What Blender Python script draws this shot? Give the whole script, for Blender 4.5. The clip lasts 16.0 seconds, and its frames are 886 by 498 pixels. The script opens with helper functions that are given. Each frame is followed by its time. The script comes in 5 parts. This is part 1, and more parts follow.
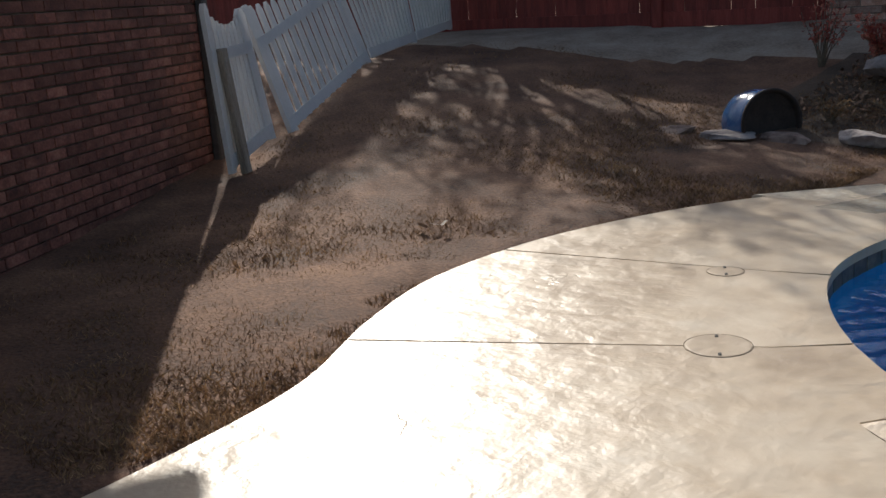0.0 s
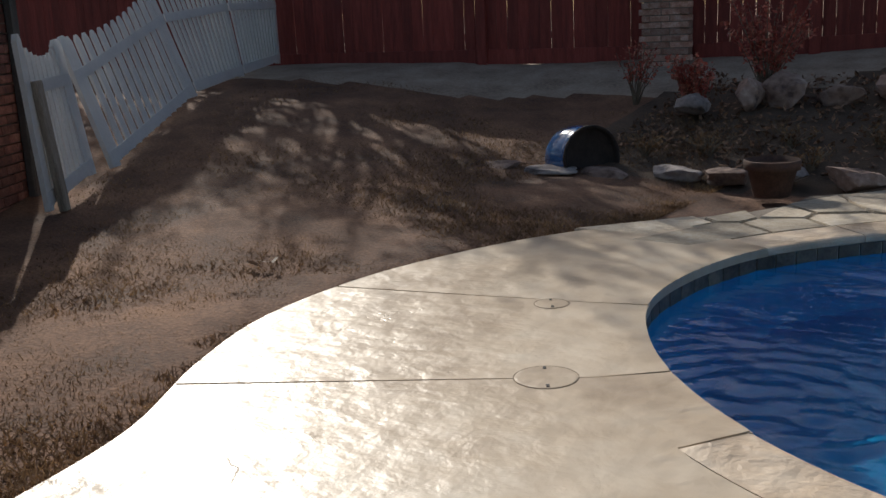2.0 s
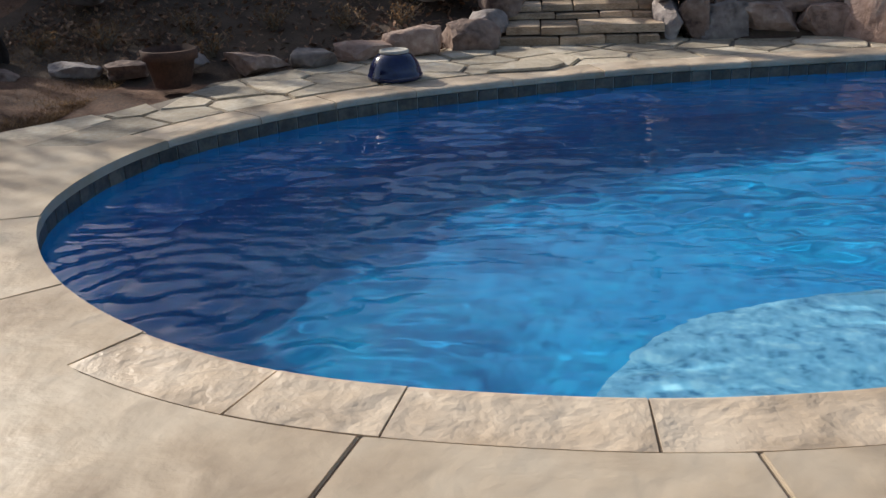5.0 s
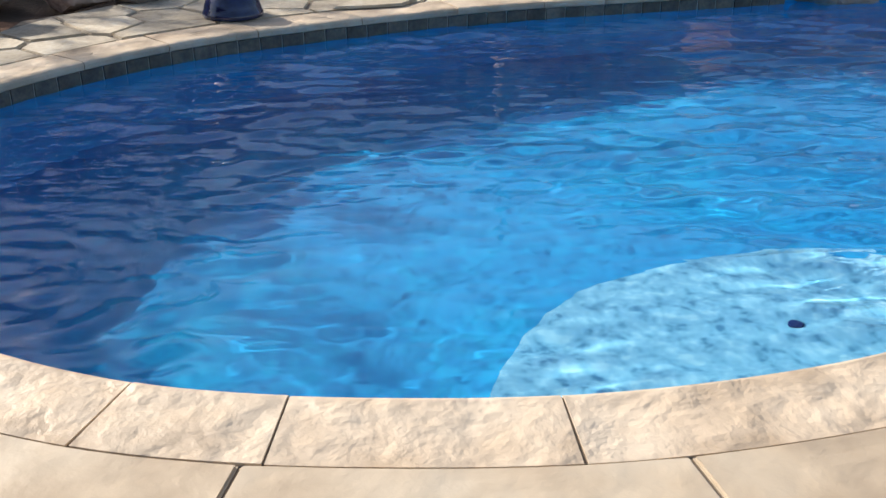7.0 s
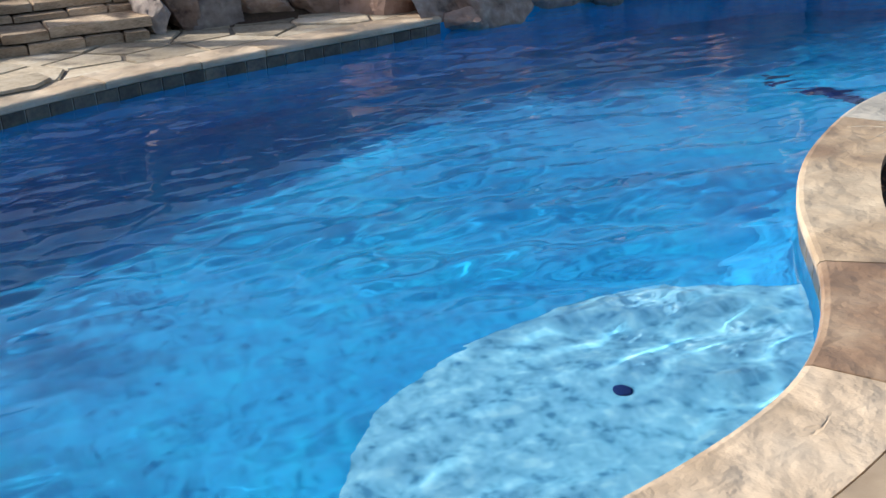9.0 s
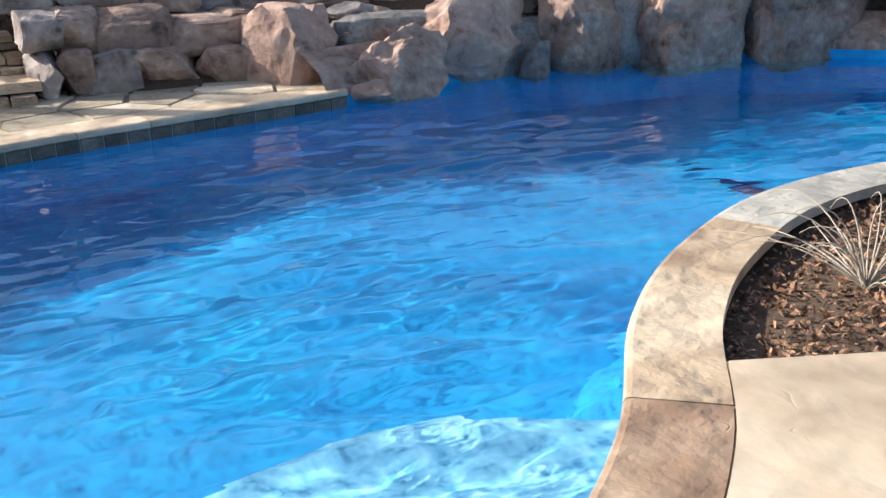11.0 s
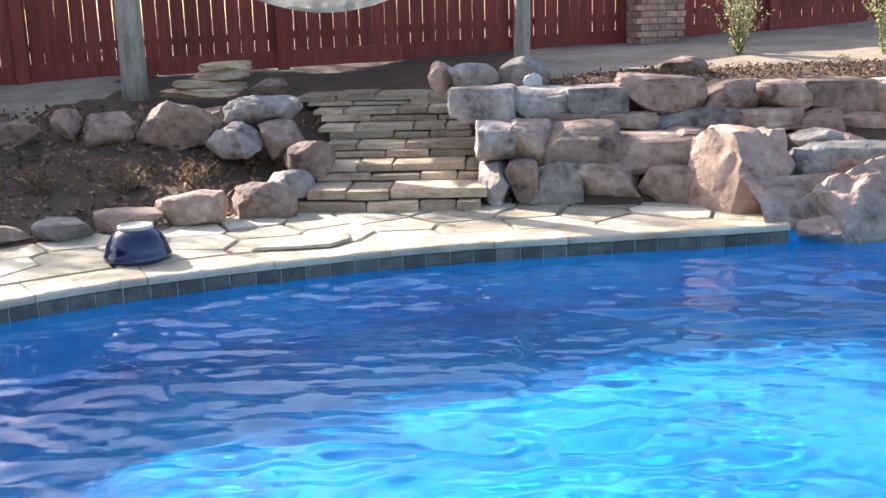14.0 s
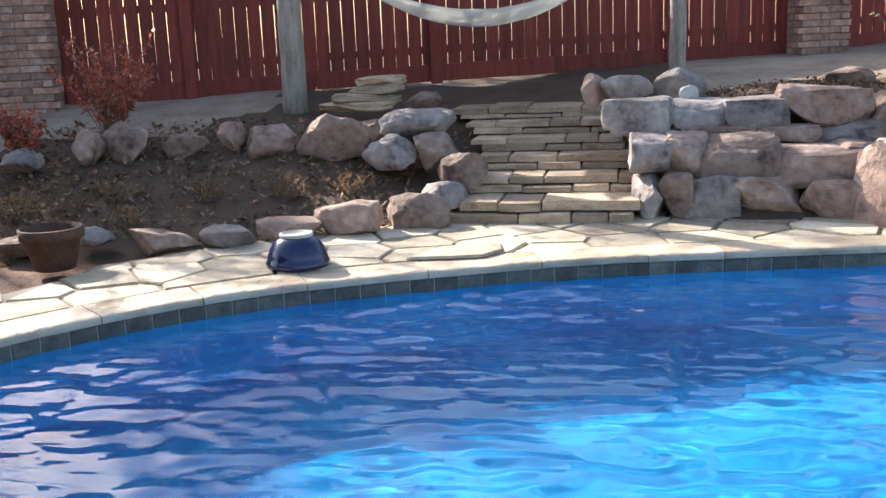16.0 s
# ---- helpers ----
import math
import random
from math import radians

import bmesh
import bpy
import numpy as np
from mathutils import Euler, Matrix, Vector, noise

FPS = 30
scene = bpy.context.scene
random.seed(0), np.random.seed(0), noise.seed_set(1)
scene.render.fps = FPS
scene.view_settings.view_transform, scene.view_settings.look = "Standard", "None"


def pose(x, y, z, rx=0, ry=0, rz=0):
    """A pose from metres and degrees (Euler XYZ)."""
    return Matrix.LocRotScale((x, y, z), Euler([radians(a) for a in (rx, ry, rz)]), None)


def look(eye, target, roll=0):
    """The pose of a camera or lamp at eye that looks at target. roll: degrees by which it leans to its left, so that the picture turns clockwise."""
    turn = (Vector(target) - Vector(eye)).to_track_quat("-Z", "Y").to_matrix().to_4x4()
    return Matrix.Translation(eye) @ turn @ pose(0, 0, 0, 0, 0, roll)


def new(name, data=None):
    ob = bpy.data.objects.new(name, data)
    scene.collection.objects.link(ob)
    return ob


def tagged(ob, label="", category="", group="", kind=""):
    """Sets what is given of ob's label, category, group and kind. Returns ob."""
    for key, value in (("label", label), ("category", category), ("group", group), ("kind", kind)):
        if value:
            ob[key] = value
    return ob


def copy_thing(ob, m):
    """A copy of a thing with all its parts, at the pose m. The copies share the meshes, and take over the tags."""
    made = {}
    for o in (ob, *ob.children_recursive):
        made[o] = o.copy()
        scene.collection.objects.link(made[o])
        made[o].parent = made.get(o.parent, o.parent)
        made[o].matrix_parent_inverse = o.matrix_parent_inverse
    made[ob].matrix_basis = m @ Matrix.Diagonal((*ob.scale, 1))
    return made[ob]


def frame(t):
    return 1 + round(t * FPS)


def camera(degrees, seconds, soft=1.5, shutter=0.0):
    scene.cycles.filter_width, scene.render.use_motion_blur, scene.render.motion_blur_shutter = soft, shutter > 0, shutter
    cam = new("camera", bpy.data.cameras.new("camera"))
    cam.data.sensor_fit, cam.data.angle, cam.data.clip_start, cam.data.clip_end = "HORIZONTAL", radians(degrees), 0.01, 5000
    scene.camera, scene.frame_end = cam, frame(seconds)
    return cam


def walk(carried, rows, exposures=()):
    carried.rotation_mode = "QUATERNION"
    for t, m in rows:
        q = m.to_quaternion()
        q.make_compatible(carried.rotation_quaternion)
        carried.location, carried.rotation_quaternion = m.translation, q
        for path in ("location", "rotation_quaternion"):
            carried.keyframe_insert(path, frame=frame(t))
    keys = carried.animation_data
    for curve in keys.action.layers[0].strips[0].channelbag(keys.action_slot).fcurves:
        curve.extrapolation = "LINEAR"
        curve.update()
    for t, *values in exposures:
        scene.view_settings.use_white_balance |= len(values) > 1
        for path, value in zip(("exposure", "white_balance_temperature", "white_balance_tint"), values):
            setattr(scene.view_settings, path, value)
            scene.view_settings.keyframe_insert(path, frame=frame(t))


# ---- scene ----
cam = camera(47.0, 16.0)
PATH = [
    (0, (-0.018, 0.055, 1.407), (-1.419, 1.397, 0.919), -4.0),
    (0.5, (-0.007, 0.085, 1.415), (-1.399, 1.459, 1.0), -3.8),
    (1, (-0.013, 0.089, 1.421), (-1.414, 1.477, 1.085), -3.1),
    (1.5, (-0.011, 0.071, 1.446), (-1.358, 1.504, 1.088), -2.4),
    (2, (-0.014, 0.059, 1.432), (-1.173, 1.627, 0.986), -2.7),
    (2.5, (0.005, 0.046, 1.433), (-0.921, 1.743, 0.924), -2.7),
    (3, (0.011, 0.053, 1.426), (-0.727, 1.828, 0.874), -3.2),
    (3.5, (0.033, 0.077, 1.408), (-0.449, 1.92, 0.797), -2.6),
    (4, (0.139, 0.149, 1.402), (-0.198, 2.019, 0.779), -2.5),
    (4.5, (0.189, 0.199, 1.402), (-0.051, 2.075, 0.752), -2.4),
    (7, (0.031, 0.68, 1.399), (0.173, 2.498, 0.577), -0.1),
    (7.5, (-0.141, 0.8, 1.404), (0.228, 2.578, 0.565), -0.6),
    (8, (-0.287, 0.975, 1.379), (0.156, 2.731, 0.53), 0.7),
    (8.5, (-0.332, 1.247, 1.405), (0.273, 2.971, 0.592), 1.0),
    (9, (-0.198, 1.404, 1.367), (0.609, 3.064, 0.597), -2.9),
    (9.2, (-0.131, 1.424, 1.333), (0.724, 3.066, 0.575), -2.1),
    (11.5, (0.866, 1.537, 1.4), (1.675, 3.274, 0.825), -0.7),
    (12, (1.13, 1.608, 1.418), (1.842, 3.421, 0.961), -0.6),
    (12.5, (1.316, 1.619, 1.432), (1.834, 3.502, 1.002), 0.4),
    (13, (1.397, 1.671, 1.425), (1.682, 3.595, 0.959), 0.6),
    (13.5, (1.393, 1.69, 1.434), (1.469, 3.637, 0.987), -0.8),
    (14, (1.375, 1.707, 1.439), (1.266, 3.652, 0.985), -1.5),
    (14.5, (1.366, 1.697, 1.43), (1.122, 3.636, 1.005), -1.8),
    (15, (1.349, 1.713, 1.419), (0.92, 3.623, 1.006), -1.9),
    (15.5, (1.315, 1.708, 1.43), (0.773, 3.585, 1.005), -2.2),
    (16, (1.329, 1.668, 1.433), (0.94, 3.585, 1.014), -2.3),
]
EXPOSURES = [(0.0, -0.2), (1.0, -0.42), (2.0, -0.48), (3.0, -0.68), (4.0, -0.3), (4.7, -0.2), (7.0, 0.4), (9.2, 0.25), (11.5, 0.95), (12.5, 1.35), (13.5, 1.5), (14.5, 1.5), (15.5, 1.45), (16.0, 1.25)]
walk(cam, [(t, look(eye, target, roll)) for t, eye, target, roll in PATH], EXPOSURES)

# ---- world and sun ----
SUN_SIDE, SUN_HEIGHT = 53.0, 30.0  # degrees to the left of +y, degrees above the horizon
world = bpy.data.worlds.new("world")
scene.world = world
world.use_nodes = True
_sky = world.node_tree.nodes.new("ShaderNodeTexSky")
_sky.sky_type, _sky.sun_disc = "NISHITA", False
_sky.sun_elevation, _sky.sun_rotation = radians(SUN_HEIGHT), radians(-SUN_SIDE)
world.node_tree.links.new(_sky.outputs[0], world.node_tree.nodes["Background"].inputs[0])
world.node_tree.nodes["Background"].inputs[1].default_value = 0.12
_sky.dust_density, _sky.ozone_density = 2.2, 0.4
sun_data = bpy.data.lights.new("sun", "SUN")
sun_data.energy, sun_data.angle, sun_data.color = 5.0, radians(0.53), (1.0, 0.94, 0.85)
sun = new("sun", sun_data)
_a, _e = radians(SUN_SIDE), radians(SUN_HEIGHT)
SUN_WAY = Vector((-math.sin(_a) * math.cos(_e), math.cos(_a) * math.cos(_e), math.sin(_e)))
sun.matrix_world = look(SUN_WAY * 40, (0, 0, 0))


# ---- materials ----
def surface(name, stops, scale=6.0, rough=0.8, bump=0.3, fine=60.0, metal=0.0, vary=0.0, stretch=(1, 1, 1), spec=0.5, depth=0.01, detail=6.0, island=False, coat=0.0):
    """A two-scale noise material: stops are colours from dark to light."""
    m = bpy.data.materials.new(name)
    m.use_nodes = True
    nt = m.node_tree
    n, l = nt.nodes, nt.links
    b = n["Principled BSDF"]
    tc = n.new("ShaderNodeTexCoord")
    mp = n.new("ShaderNodeMapping")
    mp.inputs["Scale"].default_value = stretch
    l.new(tc.outputs["Object"], mp.inputs[0])
    vec = mp.outputs[0]
    oi = n.new("ShaderNodeObjectInfo")
    off = n.new("ShaderNodeVectorMath")
    off.operation = "MULTIPLY_ADD"
    l.new(oi.outputs["Random"], off.inputs[0])
    off.inputs[1].default_value = (37.0, 19.0, 53.0)
    l.new(vec, off.inputs[2])
    n1 = n.new("ShaderNodeTexNoise")
    n1.inputs["Scale"].default_value, n1.inputs["Detail"].default_value = scale, detail
    n1.inputs["Roughness"].default_value = 0.62
    l.new(off.outputs[0], n1.inputs["Vector"])
    n2 = n.new("ShaderNodeTexNoise")
    n2.inputs["Scale"].default_value, n2.inputs["Detail"].default_value = fine, 4.0
    l.new(off.outputs[0], n2.inputs["Vector"])
    mx = n.new("ShaderNodeMix")
    mx.data_type = "FLOAT"
    mx.inputs[0].default_value = 0.35
    l.new(n1.outputs[0], mx.inputs[2])
    l.new(n2.outputs[0], mx.inputs[3])
    r = n.new("ShaderNodeValToRGB")
    el = r.color_ramp.elements
    while len(el) < len(stops):
        el.new(0.5)
    for k, c in enumerate(stops):
        el[k].position = 0.35 + 0.30 * k / max(1, len(stops) - 1)
        el[k].color = (*c, 1)
    l.new(mx.outputs[0], r.inputs[0])
    col = r.outputs[0]
    if vary:
        hs = n.new("ShaderNodeHueSaturation")
        ma = n.new("ShaderNodeMapRange")
        ma.inputs["To Min"].default_value, ma.inputs["To Max"].default_value = 1 - vary, 1 + vary
        if island:
            ge = n.new("ShaderNodeNewGeometry")
            l.new(ge.outputs["Random Per Island"], ma.inputs[0])
        else:
            l.new(oi.outputs["Random"], ma.inputs[0])
        l.new(ma.outputs[0], hs.inputs["Value"])
        l.new(col, hs.inputs["Color"])
        col = hs.outputs[0]
    l.new(col, b.inputs["Base Color"])
    rr = n.new("ShaderNodeMapRange")
    rr.inputs["To Min"].default_value, rr.inputs["To Max"].default_value = max(0.02, rough - 0.14), min(1, rough + 0.14)
    l.new(mx.outputs[0], rr.inputs[0])
    l.new(rr.outputs[0], b.inputs["Roughness"])
    b.inputs["Metallic"].default_value = metal
    b.inputs["Specular IOR Level"].default_value = spec
    b.inputs["Coat Weight"].default_value = coat
    if bump:
        bp = n.new("ShaderNodeBump")
        bp.inputs["Strength"].default_value, bp.inputs["Distance"].default_value = bump, depth
        l.new(mx.outputs[0], bp.inputs["Height"])
        l.new(bp.outputs[0], b.inputs["Normal"])
    return m


def water_material():
    m = bpy.data.materials.new("water")
    m.use_nodes = True
    n, l = m.node_tree.nodes, m.node_tree.links
    b = n["Principled BSDF"]
    b.inputs["Base Color"].default_value = (0.6, 0.94, 1.0, 1)
    b.inputs["Roughness"].default_value, b.inputs["IOR"].default_value = 0.0, 1.33
    b.inputs["Transmission Weight"].default_value = 1.0
    tc = n.new("ShaderNodeTexCoord")
    mp = n.new("ShaderNodeMapping")
    mp.inputs["Scale"].default_value = (0.6, 1.4, 1)
    l.new(tc.outputs["Object"], mp.inputs[0])
    t = n.new("ShaderNodeTexNoise")
    t.inputs["Scale"].default_value, t.inputs["Detail"].default_value, t.inputs["Distortion"].default_value = 11.0, 0.6, 0.5
    l.new(mp.outputs[0], t.inputs["Vector"])
    height = t.outputs[0]
    bp = n.new("ShaderNodeBump")
    bp.inputs["Strength"].default_value, bp.inputs["Distance"].default_value = 0.5, 0.006
    l.new(height, bp.inputs["Height"])
    l.new(bp.outputs[0], b.inputs["Normal"])
    return m


def stamped(name, stops, rough=0.42, blotch=1.2, relief=1.0):
    """Stamped concrete: blotched colour, slate-like ridges and a few hairline cracks, at real size."""
    m = surface(name, stops, blotch, rough, 0, 5.0, detail=4.0, vary=0.05)
    n, l = m.node_tree.nodes, m.node_tree.links
    tc = n.new("ShaderNodeTexCoord")
    broad = n.new("ShaderNodeTexNoise")
    broad.inputs["Scale"].default_value, broad.inputs["Detail"].default_value, broad.inputs["Distortion"].default_value = 5.5, 7.0, 0.15
    l.new(tc.outputs["Object"], broad.inputs["Vector"])
    line = n.new("ShaderNodeTexNoise")
    line.inputs["Scale"].default_value, line.inputs["Detail"].default_value, line.inputs["Distortion"].default_value = 1.5, 4.0, 0.35
    l.new(tc.outputs["Object"], line.inputs["Vector"])
    near = n.new("ShaderNodeMath")
    near.operation = "SUBTRACT"
    near.inputs[1].default_value = 0.5
    l.new(line.outputs[0], near.inputs[0])
    fold = n.new("ShaderNodeMath")
    fold.operation = "ABSOLUTE"
    l.new(near.outputs[0], fold.inputs[0])
    crack = n.new("ShaderNodeMapRange")
    crack.inputs["From Min"].default_value, crack.inputs["From Max"].default_value = 0.0, 0.004
    l.new(fold.outputs[0], crack.inputs[0])
    mask = n.new("ShaderNodeTexNoise")
    mask.inputs["Scale"].default_value = 1.7
    l.new(tc.outputs["Object"], mask.inputs["Vector"])
    some = n.new("ShaderNodeMapRange")
    some.inputs["From Min"].default_value, some.inputs["From Max"].default_value = 0.60, 0.80
    l.new(mask.outputs[0], some.inputs[0])
    cut = n.new("ShaderNodeMix")
    cut.data_type = "FLOAT"
    l.new(some.outputs[0], cut.inputs[0])
    cut.inputs[2].default_value = 1.0
    l.new(crack.outputs[0], cut.inputs[3])
    both = n.new("ShaderNodeMath")
    both.operation = "MULTIPLY_ADD"
    both.inputs[1].default_value = 0.35
    l.new(cut.outputs[0], both.inputs[0])
    l.new(broad.outputs[0], both.inputs[2])
    bp = n.new("ShaderNodeBump")
    bp.inputs["Strength"].default_value, bp.inputs["Distance"].default_value = 0.4 * relief, 0.045
    l.new(both.outputs[0], bp.inputs["Height"])
    b = n["Principled BSDF"]
    l.new(bp.outputs[0], b.inputs["Normal"])
    old = b.inputs["Base Color"].links[0].from_socket
    dark = n.new("ShaderNodeMix")
    dark.data_type = "RGBA"
    dark.blend_type = "MULTIPLY"
    dark.inputs[0].default_value = 0.4
    tone = n.new("ShaderNodeMapRange")
    tone.inputs["To Min"].default_value, tone.inputs["To Max"].default_value = 0.45, 1.0
    l.new(cut.outputs[0], tone.inputs[0])
    l.new(old, dark.inputs[6])
    l.new(tone.outputs[0], dark.inputs[7])
    l.new(dark.outputs[2], b.inputs["Base Color"])
    return m


def thin(m, share=0.45):
    """Lets light through a leaf."""
    n, l = m.node_tree.nodes, m.node_tree.links
    b, out = n["Principled BSDF"], n["Material Output"]
    t, mix = n.new("ShaderNodeBsdfTranslucent"), n.new("ShaderNodeMixShader")
    l.new(b.inputs["Base Color"].links[0].from_socket, t.inputs[0])
    mix.inputs[0].default_value = share
    l.new(b.outputs[0], mix.inputs[1])
    l.new(t.outputs[0], mix.inputs[2])
    l.new(mix.outputs[0], out.inputs[0])
    return m


M_DECK = stamped("stamped_concrete", [(0.36, 0.27, 0.185), (0.54, 0.435, 0.315), (0.62, 0.53, 0.41)], 0.40)
M_COPING = stamped("coping_concrete", [(0.40, 0.30, 0.205), (0.60, 0.48, 0.355), (0.70, 0.59, 0.46)], 0.5, 2.0, 2.5)
M_COPING_BROWN = stamped("brown_stained_coping", [(0.17, 0.105, 0.07), (0.31, 0.205, 0.135), (0.44, 0.34, 0.245)], 0.5, 2.0, 2.6)
M_COPING_MIX = stamped("blotched_coping", [(0.22, 0.14, 0.09), (0.46, 0.35, 0.24), (0.62, 0.52, 0.39)], 0.5, 1.1, 2.6)
M_COPING_GREY = stamped("grey_coping", [(0.25, 0.235, 0.205), (0.41, 0.39, 0.345), (0.50, 0.48, 0.43)], 0.5, 2.0, 2.6)
M_FLAG = surface("flagstone", [(0.30, 0.25, 0.19), (0.50, 0.42, 0.31), (0.60, 0.55, 0.46)], 3.5, 0.75, 0.7, 30, vary=0.32, depth=0.02)
M_STEP = surface("buff_sandstone", [(0.24, 0.165, 0.11), (0.49, 0.365, 0.25), (0.63, 0.51, 0.38)], 4.0, 0.85, 0.6, 40, vary=0.3, stretch=(1, 1, 3))
M_MORTAR = surface("mortar", [(0.16, 0.13, 0.10), (0.26, 0.22, 0.18)], 6, 0.95, 0.5, 60)
M_TILE = surface("slate_pool_tile", [(0.045, 0.042, 0.037), (0.11, 0.098, 0.08), (0.20, 0.165, 0.125)], 8, 0.4, 0.25, 40, vary=0.35)
M_GROUT = surface("pale_grout", [(0.45, 0.45, 0.42), (0.6, 0.6, 0.56)], 20, 0.9, 0.2, 90)
M_PLASTER = surface("blue_pool_plaster", [(0.0, 0.19, 0.46), (0.001, 0.29, 0.60), (0.002, 0.40, 0.70)], 1.1, 0.8, 0.1, 12)
# noise mottle from mid blue to very pale blue
M_SHELF = surface("pale_ledge_plaster", [(0.09, 0.27, 0.45), (0.28, 0.54, 0.72), (0.40, 0.66, 0.82), (0.62, 0.82, 0.92)], 13.0, 0.8, 0.1, 30, detail=2.0)
M_WATER = water_material()
M_GRASS = surface("dormant_lawn", [(0.05, 0.025, 0.016), (0.16, 0.08, 0.046), (0.30, 0.165, 0.095)], 1.3, 0.95, 0.9, 45, depth=0.03)
M_DIRT = surface("bare_soil", [(0.055, 0.036, 0.024), (0.13, 0.085, 0.055)], 3.0, 0.95, 0.9, 40, depth=0.03)
M_REDWOOD = surface("red_stained_board", [(0.13, 0.022, 0.016), (0.22, 0.035, 0.025), (0.29, 0.06, 0.045)], 5, 0.7, 0.3, 60, vary=0.2, stretch=(4, 4, 0.4))
M_WHITE = surface("white_vinyl", [(0.70, 0.71, 0.72), (0.82, 0.82, 0.82)], 3, 0.4, 0.05, 30)
thin(M_WHITE, 0.35)
M_BRICK = surface("pale_red_brick", [(0.28, 0.14, 0.10), (0.42, 0.25, 0.19), (0.55, 0.42, 0.36)], 9, 0.9, 0.5, 60, vary=0.35)
M_WALLBRICK = surface("dark_red_brick", [(0.09, 0.035, 0.028), (0.20, 0.075, 0.055), (0.30, 0.14, 0.10)], 9, 0.9, 0.5, 60, vary=0.35)
M_ROCK = surface("granite_boulder", [(0.12, 0.10, 0.095), (0.31, 0.265, 0.25), (0.43, 0.37, 0.34), (0.60, 0.53, 0.48)], 3.4, 0.9, 1.0, 16, vary=0.28, depth=0.05)
M_ROCK_PINK = surface("pink_sandstone", [(0.21, 0.125, 0.10), (0.47, 0.31, 0.245), (0.55, 0.38, 0.31), (0.68, 0.55, 0.46)], 3.0, 0.9, 1.0, 16, vary=0.12, depth=0.05)
M_ROCK_BROWN = surface("brown_fieldstone", [(0.11, 0.07, 0.058), (0.31, 0.21, 0.165), (0.42, 0.30, 0.245), (0.58, 0.46, 0.38)], 3.4, 0.9, 1.0, 16, vary=0.26, depth=0.05)
M_ROCK_PALE = surface("pale_weathered_sandstone", [(0.20, 0.155, 0.13), (0.40, 0.335, 0.285), (0.49, 0.42, 0.36), (0.62, 0.55, 0.48)], 3.0, 0.9, 1.0, 16, vary=0.1, depth=0.05)


def weathered(m, grain=(1, 1, 1), deep=0.06):
    """Adds broken, layered relief to a rock; its colour darkens in the low seams."""
    n, l = m.node_tree.nodes, m.node_tree.links
    b = n["Principled BSDF"]
    tc, mp = n.new("ShaderNodeTexCoord"), n.new("ShaderNodeMapping")
    mp.inputs["Scale"].default_value = grain
    l.new(tc.outputs["Object"], mp.inputs[0])
    chunk = n.new("ShaderNodeTexNoise")
    chunk.noise_type = "RIDGED_MULTIFRACTAL"
    chunk.inputs["Scale"].default_value, chunk.inputs["Detail"].default_value, chunk.inputs["Distortion"].default_value = 2.6, 5.0, 0.4
    l.new(mp.outputs[0], chunk.inputs["Vector"])
    bp = n.new("ShaderNodeBump")
    bp.inputs["Strength"].default_value, bp.inputs["Distance"].default_value = 0.55, deep
    l.new(chunk.outputs[0], bp.inputs["Height"])
    l.new(b.inputs["Normal"].links[0].from_socket, bp.inputs["Normal"])
    l.new(bp.outputs[0], b.inputs["Normal"])
    seam = n.new("ShaderNodeMapRange")
    seam.inputs["From Min"].default_value, seam.inputs["From Max"].default_value = 0.15, 0.55
    seam.inputs["To Min"].default_value, seam.inputs["To Max"].default_value = 0.7, 1.12
    l.new(chunk.outputs[0], seam.inputs[0])
    mul = n.new("ShaderNodeMix")
    mul.data_type, mul.blend_type = "RGBA", "MULTIPLY"
    mul.inputs[0].default_value = 0.5
    l.new(b.inputs["Base Color"].links[0].from_socket, mul.inputs[6])
    l.new(seam.outputs[0], mul.inputs[7])
    l.new(mul.outputs[2], b.inputs["Base Color"])


weathered(M_ROCK, (1, 1, 1.6))
weathered(M_ROCK_BROWN, (1, 1, 1.5))
weathered(M_ROCK_PINK, (1.4, 1.4, 0.6))
weathered(M_ROCK_PALE, (0.7, 0.7, 1.3), 0.03)
M_JOINT = surface("buff_joint_mortar", [(0.15, 0.11, 0.075), (0.27, 0.205, 0.145)], 6, 0.95, 0.5, 60)
M_FILL = surface("grey_rubble_mortar", [(0.13, 0.12, 0.11), (0.27, 0.255, 0.24), (0.38, 0.36, 0.34)], 4.0, 0.95, 0.9, 25, depth=0.03)
M_SAND = surface("bare_sandy_soil", [(0.20, 0.15, 0.11), (0.34, 0.265, 0.20), (0.44, 0.36, 0.28)], 2.0, 0.95, 0.8, 30, depth=0.03)


# ---- mesh helpers ----
def part(name, bm, material, parent=None, label="", smooth=False):
    """Links a bmesh as one mesh object, under a thing or a part when one is given."""
    me = bpy.data.meshes.new(name)
    bm.to_mesh(me)
    bm.free()
    me.materials.append(material)
    if smooth:
        me.shade_smooth()
    ob = new(name, me)
    if parent is not None:
        ob.parent = parent
    if label:
        tagged(ob, label)
    return ob


def empty(name, at, label, category, group="", turn=0.0):
    ob = new(name)
    ob.empty_display_size = 0.1
    ob.matrix_basis = Matrix.Translation(at) @ Matrix.Rotation(turn, 4, "Z")
    return tagged(ob, label, category, group)


def box(bm, cx, cy, cz, sx, sy, sz, turn=None):
    r = bmesh.ops.create_cube(bm, size=1.0)
    m = Matrix.Translation((cx, cy, cz)) @ (turn or Matrix()) @ Matrix.Diagonal((sx, sy, sz, 1))
    bmesh.ops.transform(bm, matrix=m, verts=r["verts"])
    return r["verts"]


